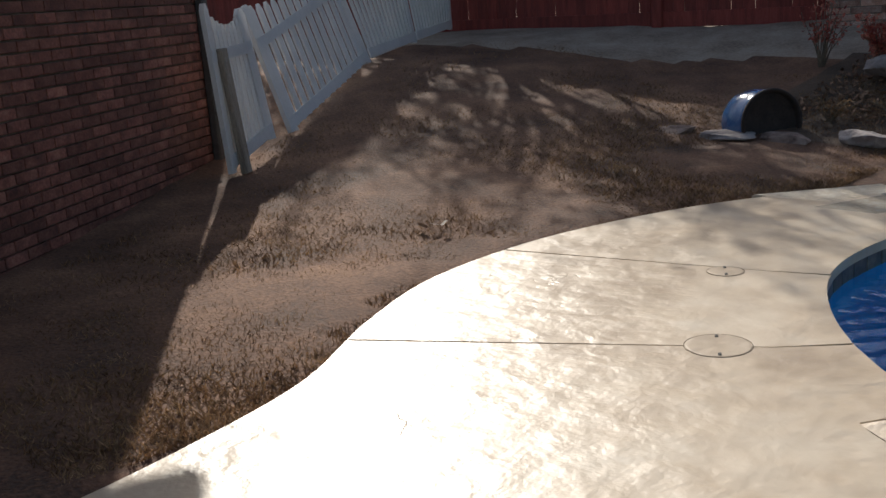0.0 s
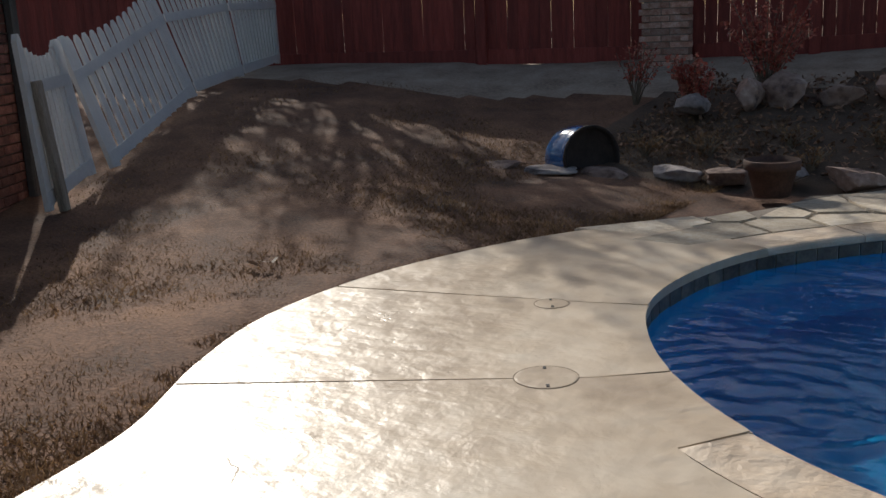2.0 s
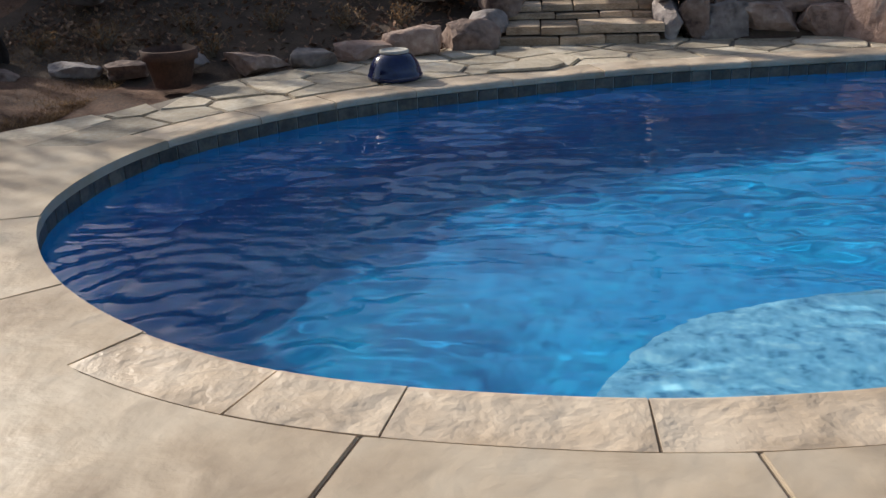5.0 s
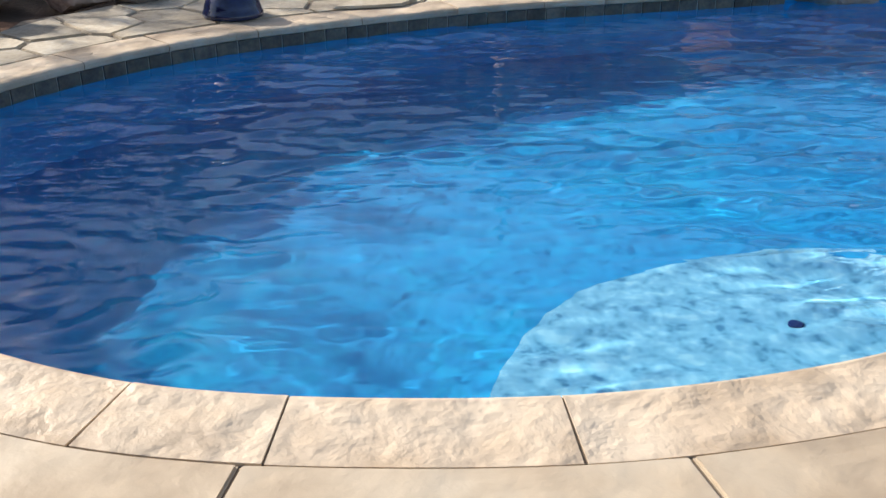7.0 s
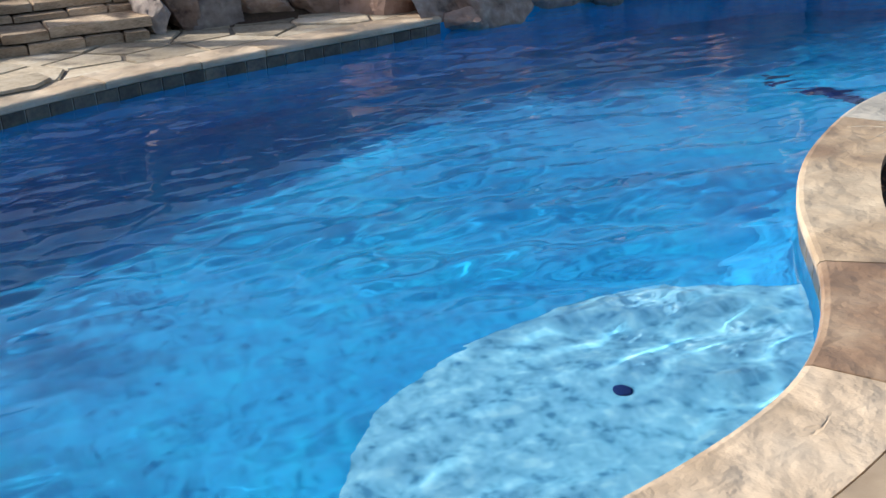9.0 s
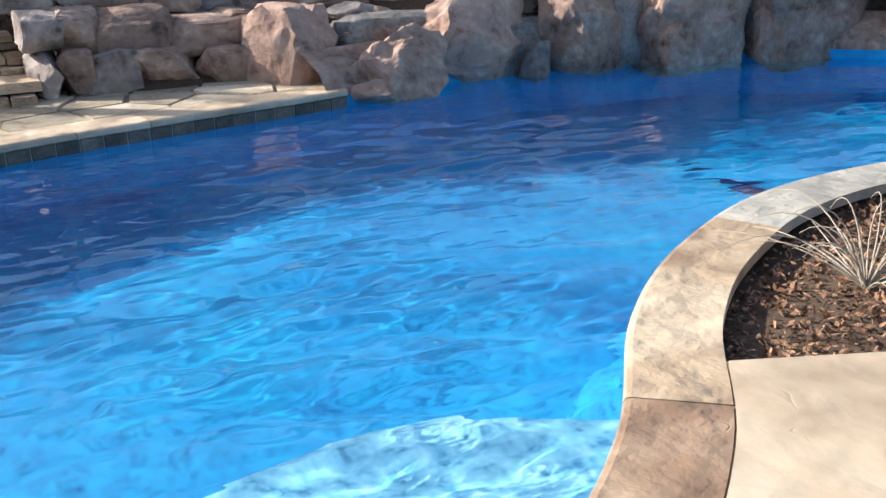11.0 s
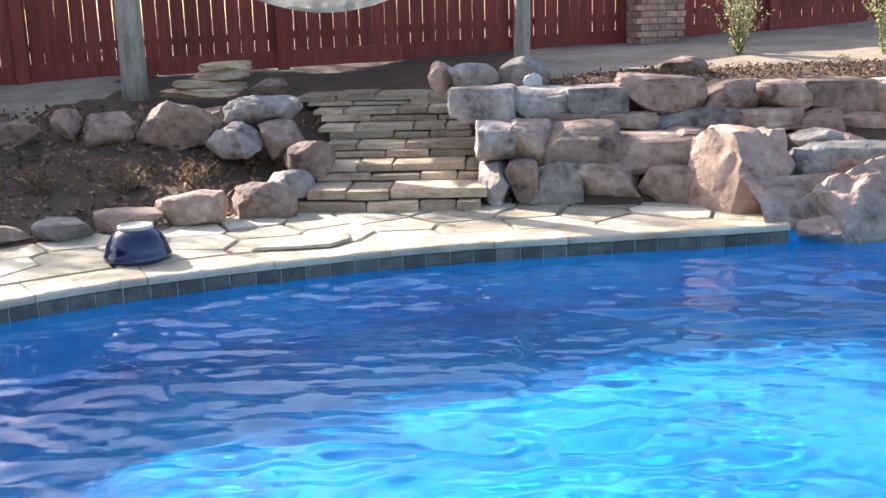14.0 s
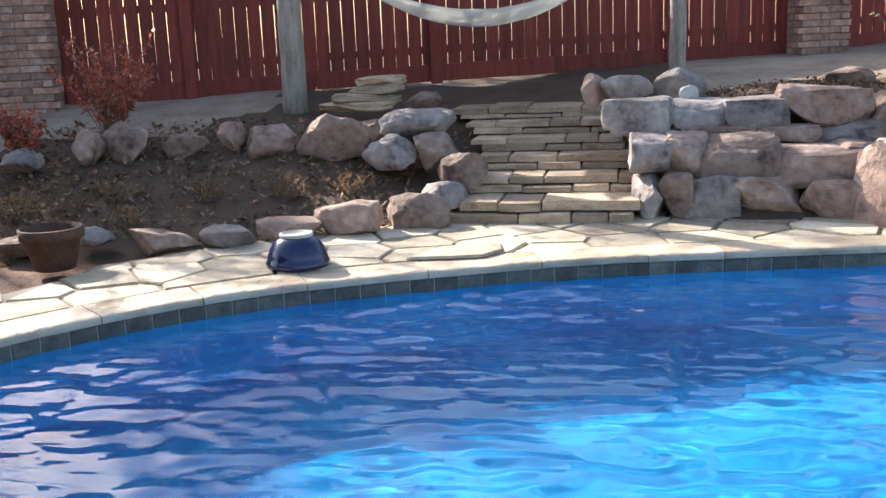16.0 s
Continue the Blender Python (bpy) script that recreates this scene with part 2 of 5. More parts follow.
def bevelled(sx, sy, sz, b=0.01, seg=1):
    bm = bmesh.new()
    box(bm, 0, 0, 0, sx, sy, sz)
    bmesh.ops.bevel(bm, geom=bm.edges[:], offset=b, segments=seg, affect="EDGES")
    return bm


def prism(points, z0, z1, bevel=0.0):
    """An upright slab over a plan outline."""
    bm = bmesh.new()
    lo = [bm.verts.new((x, y, z0)) for x, y in points]
    hi = [bm.verts.new((x, y, z1)) for x, y in points]
    top = bm.faces.new(hi)
    n = len(points)
    for k in range(n):
        bm.faces.new((lo[k], lo[(k + 1) % n], hi[(k + 1) % n], hi[k]))
    if bevel:
        bmesh.ops.bevel(bm, geom=list(top.edges), offset=bevel, segments=2, affect="EDGES")
    bmesh.ops.triangulate(bm, faces=[f for f in bm.faces if len(f.verts) > 4])
    bmesh.ops.recalc_face_normals(bm, faces=bm.faces[:])
    return bm


def tube(points, radii, sides=8):
    bm = bmesh.new()
    rings = []
    for k, p in enumerate(points):
        p = Vector(p)
        a, b = Vector(points[max(0, k - 1)]), Vector(points[min(len(points) - 1, k + 1)])
        q = Vector((0, 0, 1)).rotation_difference(b - a)
        rings.append([bm.verts.new(p + q @ Vector((radii[k] * math.cos(2 * math.pi * s / sides), radii[k] * math.sin(2 * math.pi * s / sides), 0))) for s in range(sides)])
    for r0, r1 in zip(rings, rings[1:]):
        for s in range(sides):
            bm.faces.new((r0[s], r0[(s + 1) % sides], r1[(s + 1) % sides], r1[s]))
    bm.faces.new(list(reversed(rings[0])))
    bm.faces.new(rings[-1])
    return bm


def lathe(profile, sides=32):
    bm = bmesh.new()
    rings = [[bm.verts.new((r * math.cos(2 * math.pi * s / sides), r * math.sin(2 * math.pi * s / sides), z)) for s in range(sides)] for r, z in profile]
    for r0, r1 in zip(rings, rings[1:]):
        for s in range(sides):
            bm.faces.new((r0[s], r0[(s + 1) % sides], r1[(s + 1) % sides], r1[s]))
    bm.faces.new(list(reversed(rings[0])))
    bm.faces.new(rings[-1])
    bmesh.ops.recalc_face_normals(bm, faces=bm.faces[:])
    return bm


def spline(ctrl, closed, per=8):
    """Catmull-Rom points through plan control points."""
    n = len(ctrl)
    out = []
    for k in range(n if closed else n - 1):
        if closed:
            p = [ctrl[(k + j) % n] for j in (-1, 0, 1, 2)]
        else:
            p = [ctrl[min(n - 1, max(0, k + j))] for j in (-1, 0, 1, 2)]
        for s in range(per):
            t = s / per
            out.append(tuple(0.5 * (2 * p[1][c] + (p[2][c] - p[0][c]) * t + (2 * p[0][c] - 5 * p[1][c] + 4 * p[2][c] - p[3][c]) * t * t
                                    + (3 * p[1][c] - p[0][c] - 3 * p[2][c] + p[3][c]) * t ** 3) for c in (0, 1)))
    if not closed:
        out.append(tuple(ctrl[-1]))
    return out


def even(points, step, closed=False):
    """The same line, cut into even steps."""
    p = np.array(points + ([points[0]] if closed else []), float)
    d = np.r_[0, np.cumsum(np.hypot(*np.diff(p, axis=0).T))]
    n = max(2, int(round(d[-1] / step)))
    s = np.linspace(0, d[-1], n + 1)
    q = np.c_[np.interp(s, d, p[:, 0]), np.interp(s, d, p[:, 1])]
    return [tuple(v) for v in (q[:-1] if closed else q)]


def offset(points, dist, closed=False):
    """The line moved to its right by dist."""
    p = np.array(points, float)
    if closed:
        t = np.roll(p, -1, 0) - np.roll(p, 1, 0)
    else:
        t = np.gradient(p, axis=0)
    t /= np.hypot(t[:, 0], t[:, 1])[:, None]
    return [tuple(v) for v in p + dist * np.c_[t[:, 1], -t[:, 0]]]


def inside(x, y, poly):
    hit = False
    for (x0, y0), (x1, y1) in zip(poly, poly[1:] + poly[:1]):
        if (y0 > y) != (y1 > y) and x < (x1 - x0) * (y - y0) / (y1 - y0) + x0:
            hit = not hit
    return hit


# ---- the plan ----
WATER_Z = -0.125
# pool edge, clockwise from the planting bed round the shallow end, the patio and the boulders
POOL_CTRL = [(4.95, 5.05), (4.0, 4.95), (3.18, 4.55), (2.6, 4.07), (2.1, 3.46), (1.6, 3.08), (0.9, 2.9), (0.2, 2.88), (-0.6, 3.02), (-1.3, 3.42), (-1.84, 4.04),
             (-2.13, 4.8), (-2.03, 5.75), (-1.56, 6.5), (-0.9, 7.1), (0.0, 7.58), (1.0, 7.97), (2.1, 8.22), (3.3, 8.47), (4.6, 8.9), (5.8, 8.95), (7.0, 8.65), (8.3, 7.6),
             (8.5, 6.2), (7.6, 5.2), (6.2, 4.85)]
POOL = even(spline(POOL_CTRL, True, 10), 0.08, True)
# deck's outer edge against the lawn, from the patio round to behind the camera
DECK_CTRL = [(-1.9, 7.75), (-2.43, 7.0), (-2.82, 6.52), (-3.13, 6.08), (-3.5, 5.35), (-3.73, 4.4), (-3.69, 3.5), (-3.42, 2.8), (-3.08, 2.2), (-2.92, 1.6), (-2.84, 1.0), (-2.8, 0.0)]
DECK_EDGE = spline(DECK_CTRL, False, 6)
FENCE_A, FENCE_DIR = Vector((-5.2, 11.9)), Vector((0.958, 0.287))


# ---- ground ----
GROUND_FIX = [(-2.9, 1.4, -0.01), (-3.75, 4.2, -0.01), (-3.0, 6.6, -0.01), (-6.6, 4.2, 0.16), (-5.0, 2.5, 0.03), (-4.3, 7.7, 0.08), (-8.4, 7.3, 0.70), (-7.1, 5.1, 0.28), (-5.6, 9.6, 0.42),
              (-10.3, 10.4, 0.90), (-5.2, 11.9, 0.83), (-8.3, 10.9, 0.87), (-0.2, 13.4, 0.87), (3.2, 14.4, 1.04), (11.6, 16.9, 1.45), (-2.1, 11.4, 0.74), (1.64, 12.1, 0.95)]
GROUND_FIX += [(-2.6, 8.2, -0.02), (-1.2, 8.75, -0.02), (-1.4, 9.75, 0.30), (-1.6, 10.4, 0.52), (-3.3, 9.5, 0.36), (0.5, 11.6, 0.62), (0.5, 9.3, -0.08), (1.5, 9.6, 0.0), (2.6, 9.35, 0.0),
               (3.3, 9.1, 0.0), (2.2, 9.85, 0.45), (2.5, 10.35, 0.72), (4.5, 10.35, 0.74), (4.7, 9.3, 0.15), (6.4, 9.5, 0.7), (7.8, 9.3, 0.9)]
GROUND_FIX += [(9.3, 8.6, 0.9), (3.5, 4.0, -0.06), (5.0, 4.2, -0.06), (5.0, 3.0, -0.06), (3.0, 3.6, -0.06), (9.5, 10.5, 1.1), (6.0, 12.0, 0.98), (0.2, 10.2, 0.2)]
_gx = np.array(GROUND_FIX)
_gd = np.hypot(_gx[:, None, 0] - _gx[None, :, 0], _gx[:, None, 1] - _gx[None, :, 1])
_gw = np.linalg.solve(np.block([[_gd, np.ones((len(_gx), 1))], [np.ones((1, len(_gx))), np.zeros((1, 1))]]), np.r_[_gx[:, 2], 0])


def ground_raw(x, y):
    return float(np.hypot(_gx[:, 0] - x, _gx[:, 1] - y) @ _gw[:-1] + _gw[-1])


def ground_z(x, y):
    z = 0.25 * (ground_raw(x + 0.16, y) + ground_raw(x - 0.16, y) + ground_raw(x, y + 0.16) + ground_raw(x, y - 0.16))
    far = max(0.0, math.hypot(x, y - 6) - 12) / 10
    return z if far <= 0 else z * max(0, 1 - far) + 1.0 * min(1, far)


OUT = 1 if inside(*offset(POOL, -0.2, True)[0], POOL) else -1  # side on which the deck lies


def ground_mesh():
    bm = bmesh.new()
    xs = [-400, -150, -60, -30, -20] + [-14 + 0.2 * k for k in range(141)] + [20, 30, 60, 150, 400]
    ys = [-400, -150, -60, -20, -8, -4, -2] + [-1 + 0.2 * k for k in range(91)] + [20, 26, 40, 80, 180, 400]
    deck = list(DECK_EDGE) + [(-2.8, -4.0), (9.0, -4.0), (9.0, 3.0), (3.3, 3.3), (2.64, 3.61), (2.64, 5.0), (0, 5)]
    inner = [(x + 0.25 if x < 0 else x, y) for x, y in deck]
    wide = offset(POOL, 0.14 * OUT, True)
    vs = {}
    for i, x in enumerate(xs):
        for j, y in enumerate(ys):
            z = ground_z(x, y)
            if inside(x, y, deck):
                z -= 0.06
            z += 0.03 * noise.noise((x * 0.9, y * 0.9, 0)) + 0.02 * noise.noise((x * 3, y * 3, 4))
            vs[i, j] = bm.verts.new((x, y, z - 0.02))
    for i in range(len(xs) - 1):
        for j in range(len(ys) - 1):
            cx, cy = (xs[i] + xs[i + 1]) / 2, (ys[j] + ys[j + 1]) / 2
            if inside(cx, cy, wide) or inside(cx, cy, inner):
                continue
            bm.faces.new((vs[i, j], vs[i + 1, j], vs[i + 1, j + 1], vs[i, j + 1]))
    return bm


ground = part("ground", ground_mesh(), M_GRASS, smooth=True)
for m in (M_SAND, M_DIRT):
    ground.data.materials.append(m)
for face in ground.data.polygons:
    c = face.center
    back = (Vector((c.x, c.y)) - FENCE_A).dot(Vector((-FENCE_DIR.y, FENCE_DIR.x)))
    wobble = 0.35 * noise.noise((c.x * 0.8, c.y * 0.8, 2))
    if -1.7 + wobble < back < 0.6 and c.x < -2.6 + 2 * wobble or c.x > 1.6 and c.y > 11.45 + wobble and back < 0.6:
        face.material_index = 1
    elif -4.6 < c.x < 8.5 and 7.9 + wobble < c.y < 14 or c.x > 2.4 and c.y < 5.2:
        face.material_index = 2
tagged(ground, "dormant brown winter lawn sloping up to the fence", "lawn", kind="structure")


# ---- pool ----
def ribbon(line, levels, closed=True):
    """Upright or stepped bands along a line; levels: (outward offset, z)."""
    bm = bmesh.new()
    rows = []
    for out, z in levels:
        rows.append([bm.verts.new((x, y, z)) for x, y in (offset(line, out * OUT, closed) if out else line)])
    n = len(line)
    for r0, r1 in zip(rows, rows[1:]):
        for k in range(n if closed else n - 1):
            bm.faces.new((r0[k], r0[(k + 1) % n], r1[(k + 1) % n], r1[k]))
    return bm


FLOOR_Z = -1.0


def floor_z(x, y):
    """The floor falls away towards the boulders."""
    t = min(1.0, max(0.0, (x - 2.5) / 3.5))
    return FLOOR_Z - 0.45 * t * t * (3 - 2 * t)


pool = empty("swimming_pool", (0, 0, 0), "freeform swimming pool with blue plaster and a slate tile waterline", "pool")
bm = ribbon(POOL, [(0.03, -0.05), (0.03, -0.21), (0.02, -0.212), (-0.02, -0.85), (-0.25, FLOOR_Z)])
for v in bm.verts:
    if v.co.z < -0.95:
        v.co.z = floor_z(v.co.x, v.co.y)
part("pool_wall", bm, M_PLASTER, pool, "blue plastered wall", True)
bm = bmesh.new()
bm.faces.new([bm.verts.new((x, y, FLOOR_Z)) for x, y in offset(POOL, -0.25 * OUT, True)])
bmesh.ops.triangulate(bm, faces=bm.faces[:])
bmesh.ops.subdivide_edges(bm, edges=[e for e in bm.edges if e.calc_length() > 0.3], cuts=7, use_grid_fill=True)
bmesh.ops.triangulate(bm, faces=bm.faces[:])
for v in bm.verts:
    v.co.z = floor_z(v.co.x, v.co.y)
part("pool_floor", bm, M_PLASTER, pool, "blue plastered floor")
SHELF_CTRL = [(0.30, 2.6), (0.36, 3.2), (0.55, 3.62), (0.85, 3.93), (1.4, 4.12), (2.0, 4.03), (2.45, 3.8), (2.9, 3.6), (2.6, 3.3), (2.1, 3.1), (1.4, 2.6)]
part("tanning_ledge", prism(spline(SHELF_CTRL, True, 6), FLOOR_Z, -0.36, 0.02), M_SHELF, pool, "pale mottled shallow ledge")


def water_mesh(step=0.025):
    """The rippled surface, on an even grid that runs a little way under the coping."""
    gx, gy = np.meshgrid(np.arange(-2.34, 8.9, step), np.arange(2.65, 9.2, step), indexing="ij")
    rnd = np.random.RandomState(4)
    gust = 0.0 * gx
    for _ in range(10):
        a, k = rnd.uniform(0, 2 * math.pi), 2 * math.pi / rnd.uniform(1.1, 3.2)
        gust += np.sin(k * (gx * math.cos(a) + gy * math.sin(a)) + rnd.uniform(0, 6.28))
    gust = np.clip(0.85 + 0.28 * gust, 0.2, 1.7)
    calm = 1 - 0.8 * np.clip((gx - 3.0) / 2.5, 0, 1) * np.clip((gy - 6.3) / 1.2, 0, 1)
    z = 0.0 * gx
    for _ in range(46):
        length = 0.105 * 5.5 ** (rnd.rand() ** 1.5)
        a, k = math.pi / 2 + rnd.normal(0, 0.55), 2 * math.pi / length
        tall = RIPPLE * math.sqrt(2 / 46) / k
        z += tall * np.sin(k * (gx * math.cos(a) + gy * math.sin(a)) + rnd.uniform(0, 6.28))
    z *= gust * calm
    # rings spreading from the inlet at the shallow end
    r = np.hypot(gx + 1.25, gy - 3.85)
    z += 0.0028 * np.sin(2 * math.pi * r / 0.15) * np.exp(-((r - 0.45) / 0.4) ** 2)
    rim = offset(POOL, 0.05 * OUT, True)
    cx, cy = gx[:-1, :-1] + step / 2, gy[:-1, :-1] + step / 2
    keep = np.zeros(cx.shape, bool)
    for (x0, y0), (x1, y1) in zip(rim, rim[1:] + rim[:1]):
        if y0 != y1:
            keep ^= ((y0 > cy) != (y1 > cy)) & (cx < (x1 - x0) * (cy - y0) / (y1 - y0) + x0)
    number = np.arange(gx.size).reshape(gx.shape)
    quads = np.stack([number[:-1, :-1], number[1:, :-1], number[1:, 1:], number[:-1, 1:]], -1)[keep]
    used, flat = np.unique(quads, return_inverse=True)
    verts = np.c_[gx.ravel(), gy.ravel(), WATER_Z + z.ravel()][used]
    me = bpy.data.meshes.new("water")
    me.from_pydata(verts.tolist(), [], flat.reshape(-1, 4).tolist())
    me.materials.append(M_WATER)
    me.shade_smooth()
    return me


RIPPLE = 0.088  # typical slope of the surface
water = new("water", water_mesh())
tagged(water, "clear rippled blue pool water", "water", kind="structure")
water.visible_shadow = False
# sunlight is bent by the ripples on its way to the pool's floor
water.cycles.is_caustics_caster = True
sun_data.cycles.is_caustics_light = True
for ob in pool.children:
    ob.cycles.is_caustics_receiver = True

# ---- deck ----
deck = empty("deck", (0, 0, 0), "buff stamped concrete pool deck with scored joints", "deck")
deck["kind"] = "structure"
RING = offset(POOL, 0.308 * OUT, True)


def ring_index(x, y):
    return min(range(len(RING)), key=lambda k: (RING[k][0] - x) ** 2 + (RING[k][1] - y) ** 2)


DECK_OUTER = [(9.0, 1.07), (9.0, -4.0), (1.9, -4.0), (-1.9, -4.0), (-2.8, -4.0)] + list(reversed(DECK_EDGE))


def outer_index(x, y):
    return min(range(len(DECK_OUTER)), key=lambda k: (DECK_OUTER[k][0] - x) ** 2 + (DECK_OUTER[k][1] - y) ** 2)


# scored joints: a point on the coping's outer edge and one on the deck's rim
JOINTS = [((2.64, 3.61), (9.0, 1.07)), ((0.72, 2.57), (1.9, -4.0)), ((-0.3, 2.64), (-1.9, -4.0)), ((-1.83, 3.53), (-3.28, 2.56)), ((-2.36, 4.42), (-3.74, 4.06)), ((-2.3, 6.1), (-2.9, 6.55))]
cuts = [(ring_index(*a), outer_index(*b)) for a, b in JOINTS]
deck_line = RING[cuts[0][0]:cuts[-1][0] + 1] + list(reversed(DECK_OUTER[cuts[0][1]:cuts[-1][1] + 1]))
part("joint_bed", prism(deck_line, -0.2, -0.008), M_JOINT, deck, "brown recessed joint filler")
for (i0, o0), (i1, o1) in zip(cuts, cuts[1:]):
    left = RING[i0][0] < -1.6
    if left:
        line = POOL[i0:i1 + 1] + [RING[i1]] + list(reversed(DECK_OUTER[o0:o1 + 1])) + [RING[i0]]
    elif RING[i1][0] < -1.6:
        turn_in = ring_index(-1.25, 3.05)
        line = RING[i0:turn_in + 1] + POOL[turn_in:i1 + 1] + [RING[i1]] + list(reversed(DECK_OUTER[o0:o1 + 1]))
    else:
        line = RING[i0:i1 + 1] + list(reversed(DECK_OUTER[o0:o1 + 1]))
    small = offset(line, 0.004 * (1 if inside(*offset(line, 0.02, True)[2], line) else -1), True)
    part("panel", prism(small, -0.052 if RING[i1][0] < -1.6 else -0.12, 0.0, 0.006), M_DECK, deck)


def coping_piece(line):
    """A bullnosed coping stone along a stretch of the pool's edge."""
    prof = [(0.306, -0.05), (0.306, 0.0), (0.025, 0.0), (0.008, -0.006), (0.0, -0.02), (0.002, -0.045), (0.012, -0.052)]
    bm = bmesh.new()
    rows = [[bm.verts.new((x, y, z)) for x, y in offset(line, o * OUT)] for o, z in prof]
    n = len(line)
    for r0, r1 in zip(rows, rows[1:] + rows[:1]):
        for k in range(n - 1):
            bm.faces.new((r0[k], r0[k + 1], r1[k + 1], r1[k]))
    bm.faces.new([r[0] for r in rows])
    bm.faces.new([r[-1] for r in reversed(rows)])
    bmesh.ops.recalc_face_normals(bm, faces=bm.faces[:])
    return bm


coping = empty("coping", (0, 0, 0), "buff concrete coping stones round the pool edge", "coping")
coping["kind"] = "structure"
edge_fine = even(POOL[:min(range(len(POOL)), key=lambda k: (POOL[k][0] - 3.4) ** 2 + (POOL[k][1] - 8.5) ** 2)], 0.006)
rng = random.Random(5)
# joints of the near coping first, then stones of uneven length
marks = [min(range(len(edge_fine)), key=lambda k: (edge_fine[k][0] - x) ** 2 + (edge_fine[k][1] - y) ** 2) for x, y in ((3.55, 4.78), (2.2, 3.6), (1.68, 3.12), (0.5, 2.86), (-0.19, 2.9), (-0.6, 3.0), POOL[ring_index(-1.25, 3.05)], POOL[cuts[-1][0]])]
stops = [0] + marks
while stops[-1] < len(edge_fine) - 150:
    stops.append(stops[-1] + rng.randint(80, 126))
stops[-1] = len(edge_fine) - 1
part("coping_bed", ribbon(even(edge_fine, 0.08), [(0.02, -0.049), (0.02, -0.006), (0.3, -0.006)], False), M_JOINT, coping, "mortar under the coping")
for a, b in zip(stops, stops[1:]):
    mid = edge_fine[(a + b) // 2]
    if a == marks[-2]:
        continue
    tint = M_COPING_GREY if mid[0] > 3.55 and mid[1] < 6 else M_COPING_MIX if mid[0] > 2.3 and mid[1] < 6 else M_COPING_BROWN if mid[0] > 1.66 and mid[1] < 6 else M_COPING
    ob = part("coping_stone", coping_piece(edge_fine[a:b - 6:6] + [edge_fine[b - 1]]), tint, coping)
    ob.location.z = rng.uniform(-0.002, 0.002)

skirt = [p for p in POOL if p[0] > 3.15 and p[1] > 5.6]
part("rock_skirt", ribbon(skirt, [(0.02, -0.5), (0.06, 0.0), (0.14, 0.12), (0.4, 0.25)], False), M_ROCK_BROWN, pool, "rough stone wall behind the boulders", True)

# slate waterline tiles along the shallow end and the patio
TILE_BM = bevelled(0.146, 0.012, 0.106, 0.003)
tile_mesh = bpy.data.meshes.new("waterline_tile")
TILE_BM.to_mesh(tile_mesh)
TILE_BM.free()
tile_mesh.materials.append(M_TILE)
part("grout_band", ribbon(even(edge_fine, 0.08), [(0.024, -0.048), (0.024, -0.162)], False), M_GROUT, pool, "pale grout between the tiles")
tile_line = even(offset(POOL[:len(edge_fine) * 6 // 80 + 2], 0.020 * OUT), 0.1545)
for (x0, y0), (x1, y1) in zip(tile_line, tile_line[1:]):
    ob = new("waterline_tile", tile_mesh)
    ob.parent = pool
    ob.matrix_basis = Matrix.Translation(((x0 + x1) / 2, (y0 + y1) / 2, -0.107)) @ Matrix.Rotation(math.atan2(y1 - y0, x1 - x0), 4, "Z")


# ---- flagstone patio ----
def clip(poly, px, py, nx, ny):
    """Keeps the side of a convex outline for which (p - point) . normal < 0."""
    out = []
    for (x0, y0), (x1, y1) in zip(poly, poly[1:] + poly[:1]):
        a, b = (x0 - px) * nx + (y0 - py) * ny, (x1 - px) * nx + (y1 - py) * ny
        if a <= 0:
            out.append((x0, y0))
        if a * b < 0:
            t = a / (a - b)
            out.append((x0 + t * (x1 - x0), y0 + t * (y1 - y0)))
    return out


PATIO_BACK = [(-2.86, 6.5), (-2.46, 6.98), (-2.27, 7.38), (-2.25, 7.75), (-1.75, 8.2), (-1.2, 8.9), (-0.2, 9.15), (1.4, 9.6), (2.5, 9.4), (3.3, 9.1)]
patio_ring = [RING[k] for k in range(len(RING)) if RING[k][1] > 6.1 and RING[k][0] < 3.35]
patio_line = patio_ring + list(reversed(PATIO_BACK))
patio = empty("patio", (0, 0, 0), "irregular buff flagstone patio set in mortar", "patio")
patio["kind"] = "structure"
part("mortar_bed", prism(patio_line, -0.2, -0.014), M_MORTAR, patio, "recessed grey mortar")
patio_rim = []
for (x0, y0), (x1, y1) in zip(PATIO_BACK, PATIO_BACK[1:]):
    d = math.hypot(x1 - x0, y1 - y0)
    patio_rim.append((((x0 + x1) / 2, (y0 + y1) / 2), -(y1 - y0) / d, (x1 - x0) / d))
seeds = []
rng = random.Random(11)
for _ in range(4000):
    p = (rng.uniform(-3, 3.4), rng.uniform(6.1, 9.7))
    if inside(*p, patio_line) and all(math.hypot(p[0] - q[0], (p[1] - q[1]) * 1.5) > 0.43 for q in seeds):
        seeds.append(p)
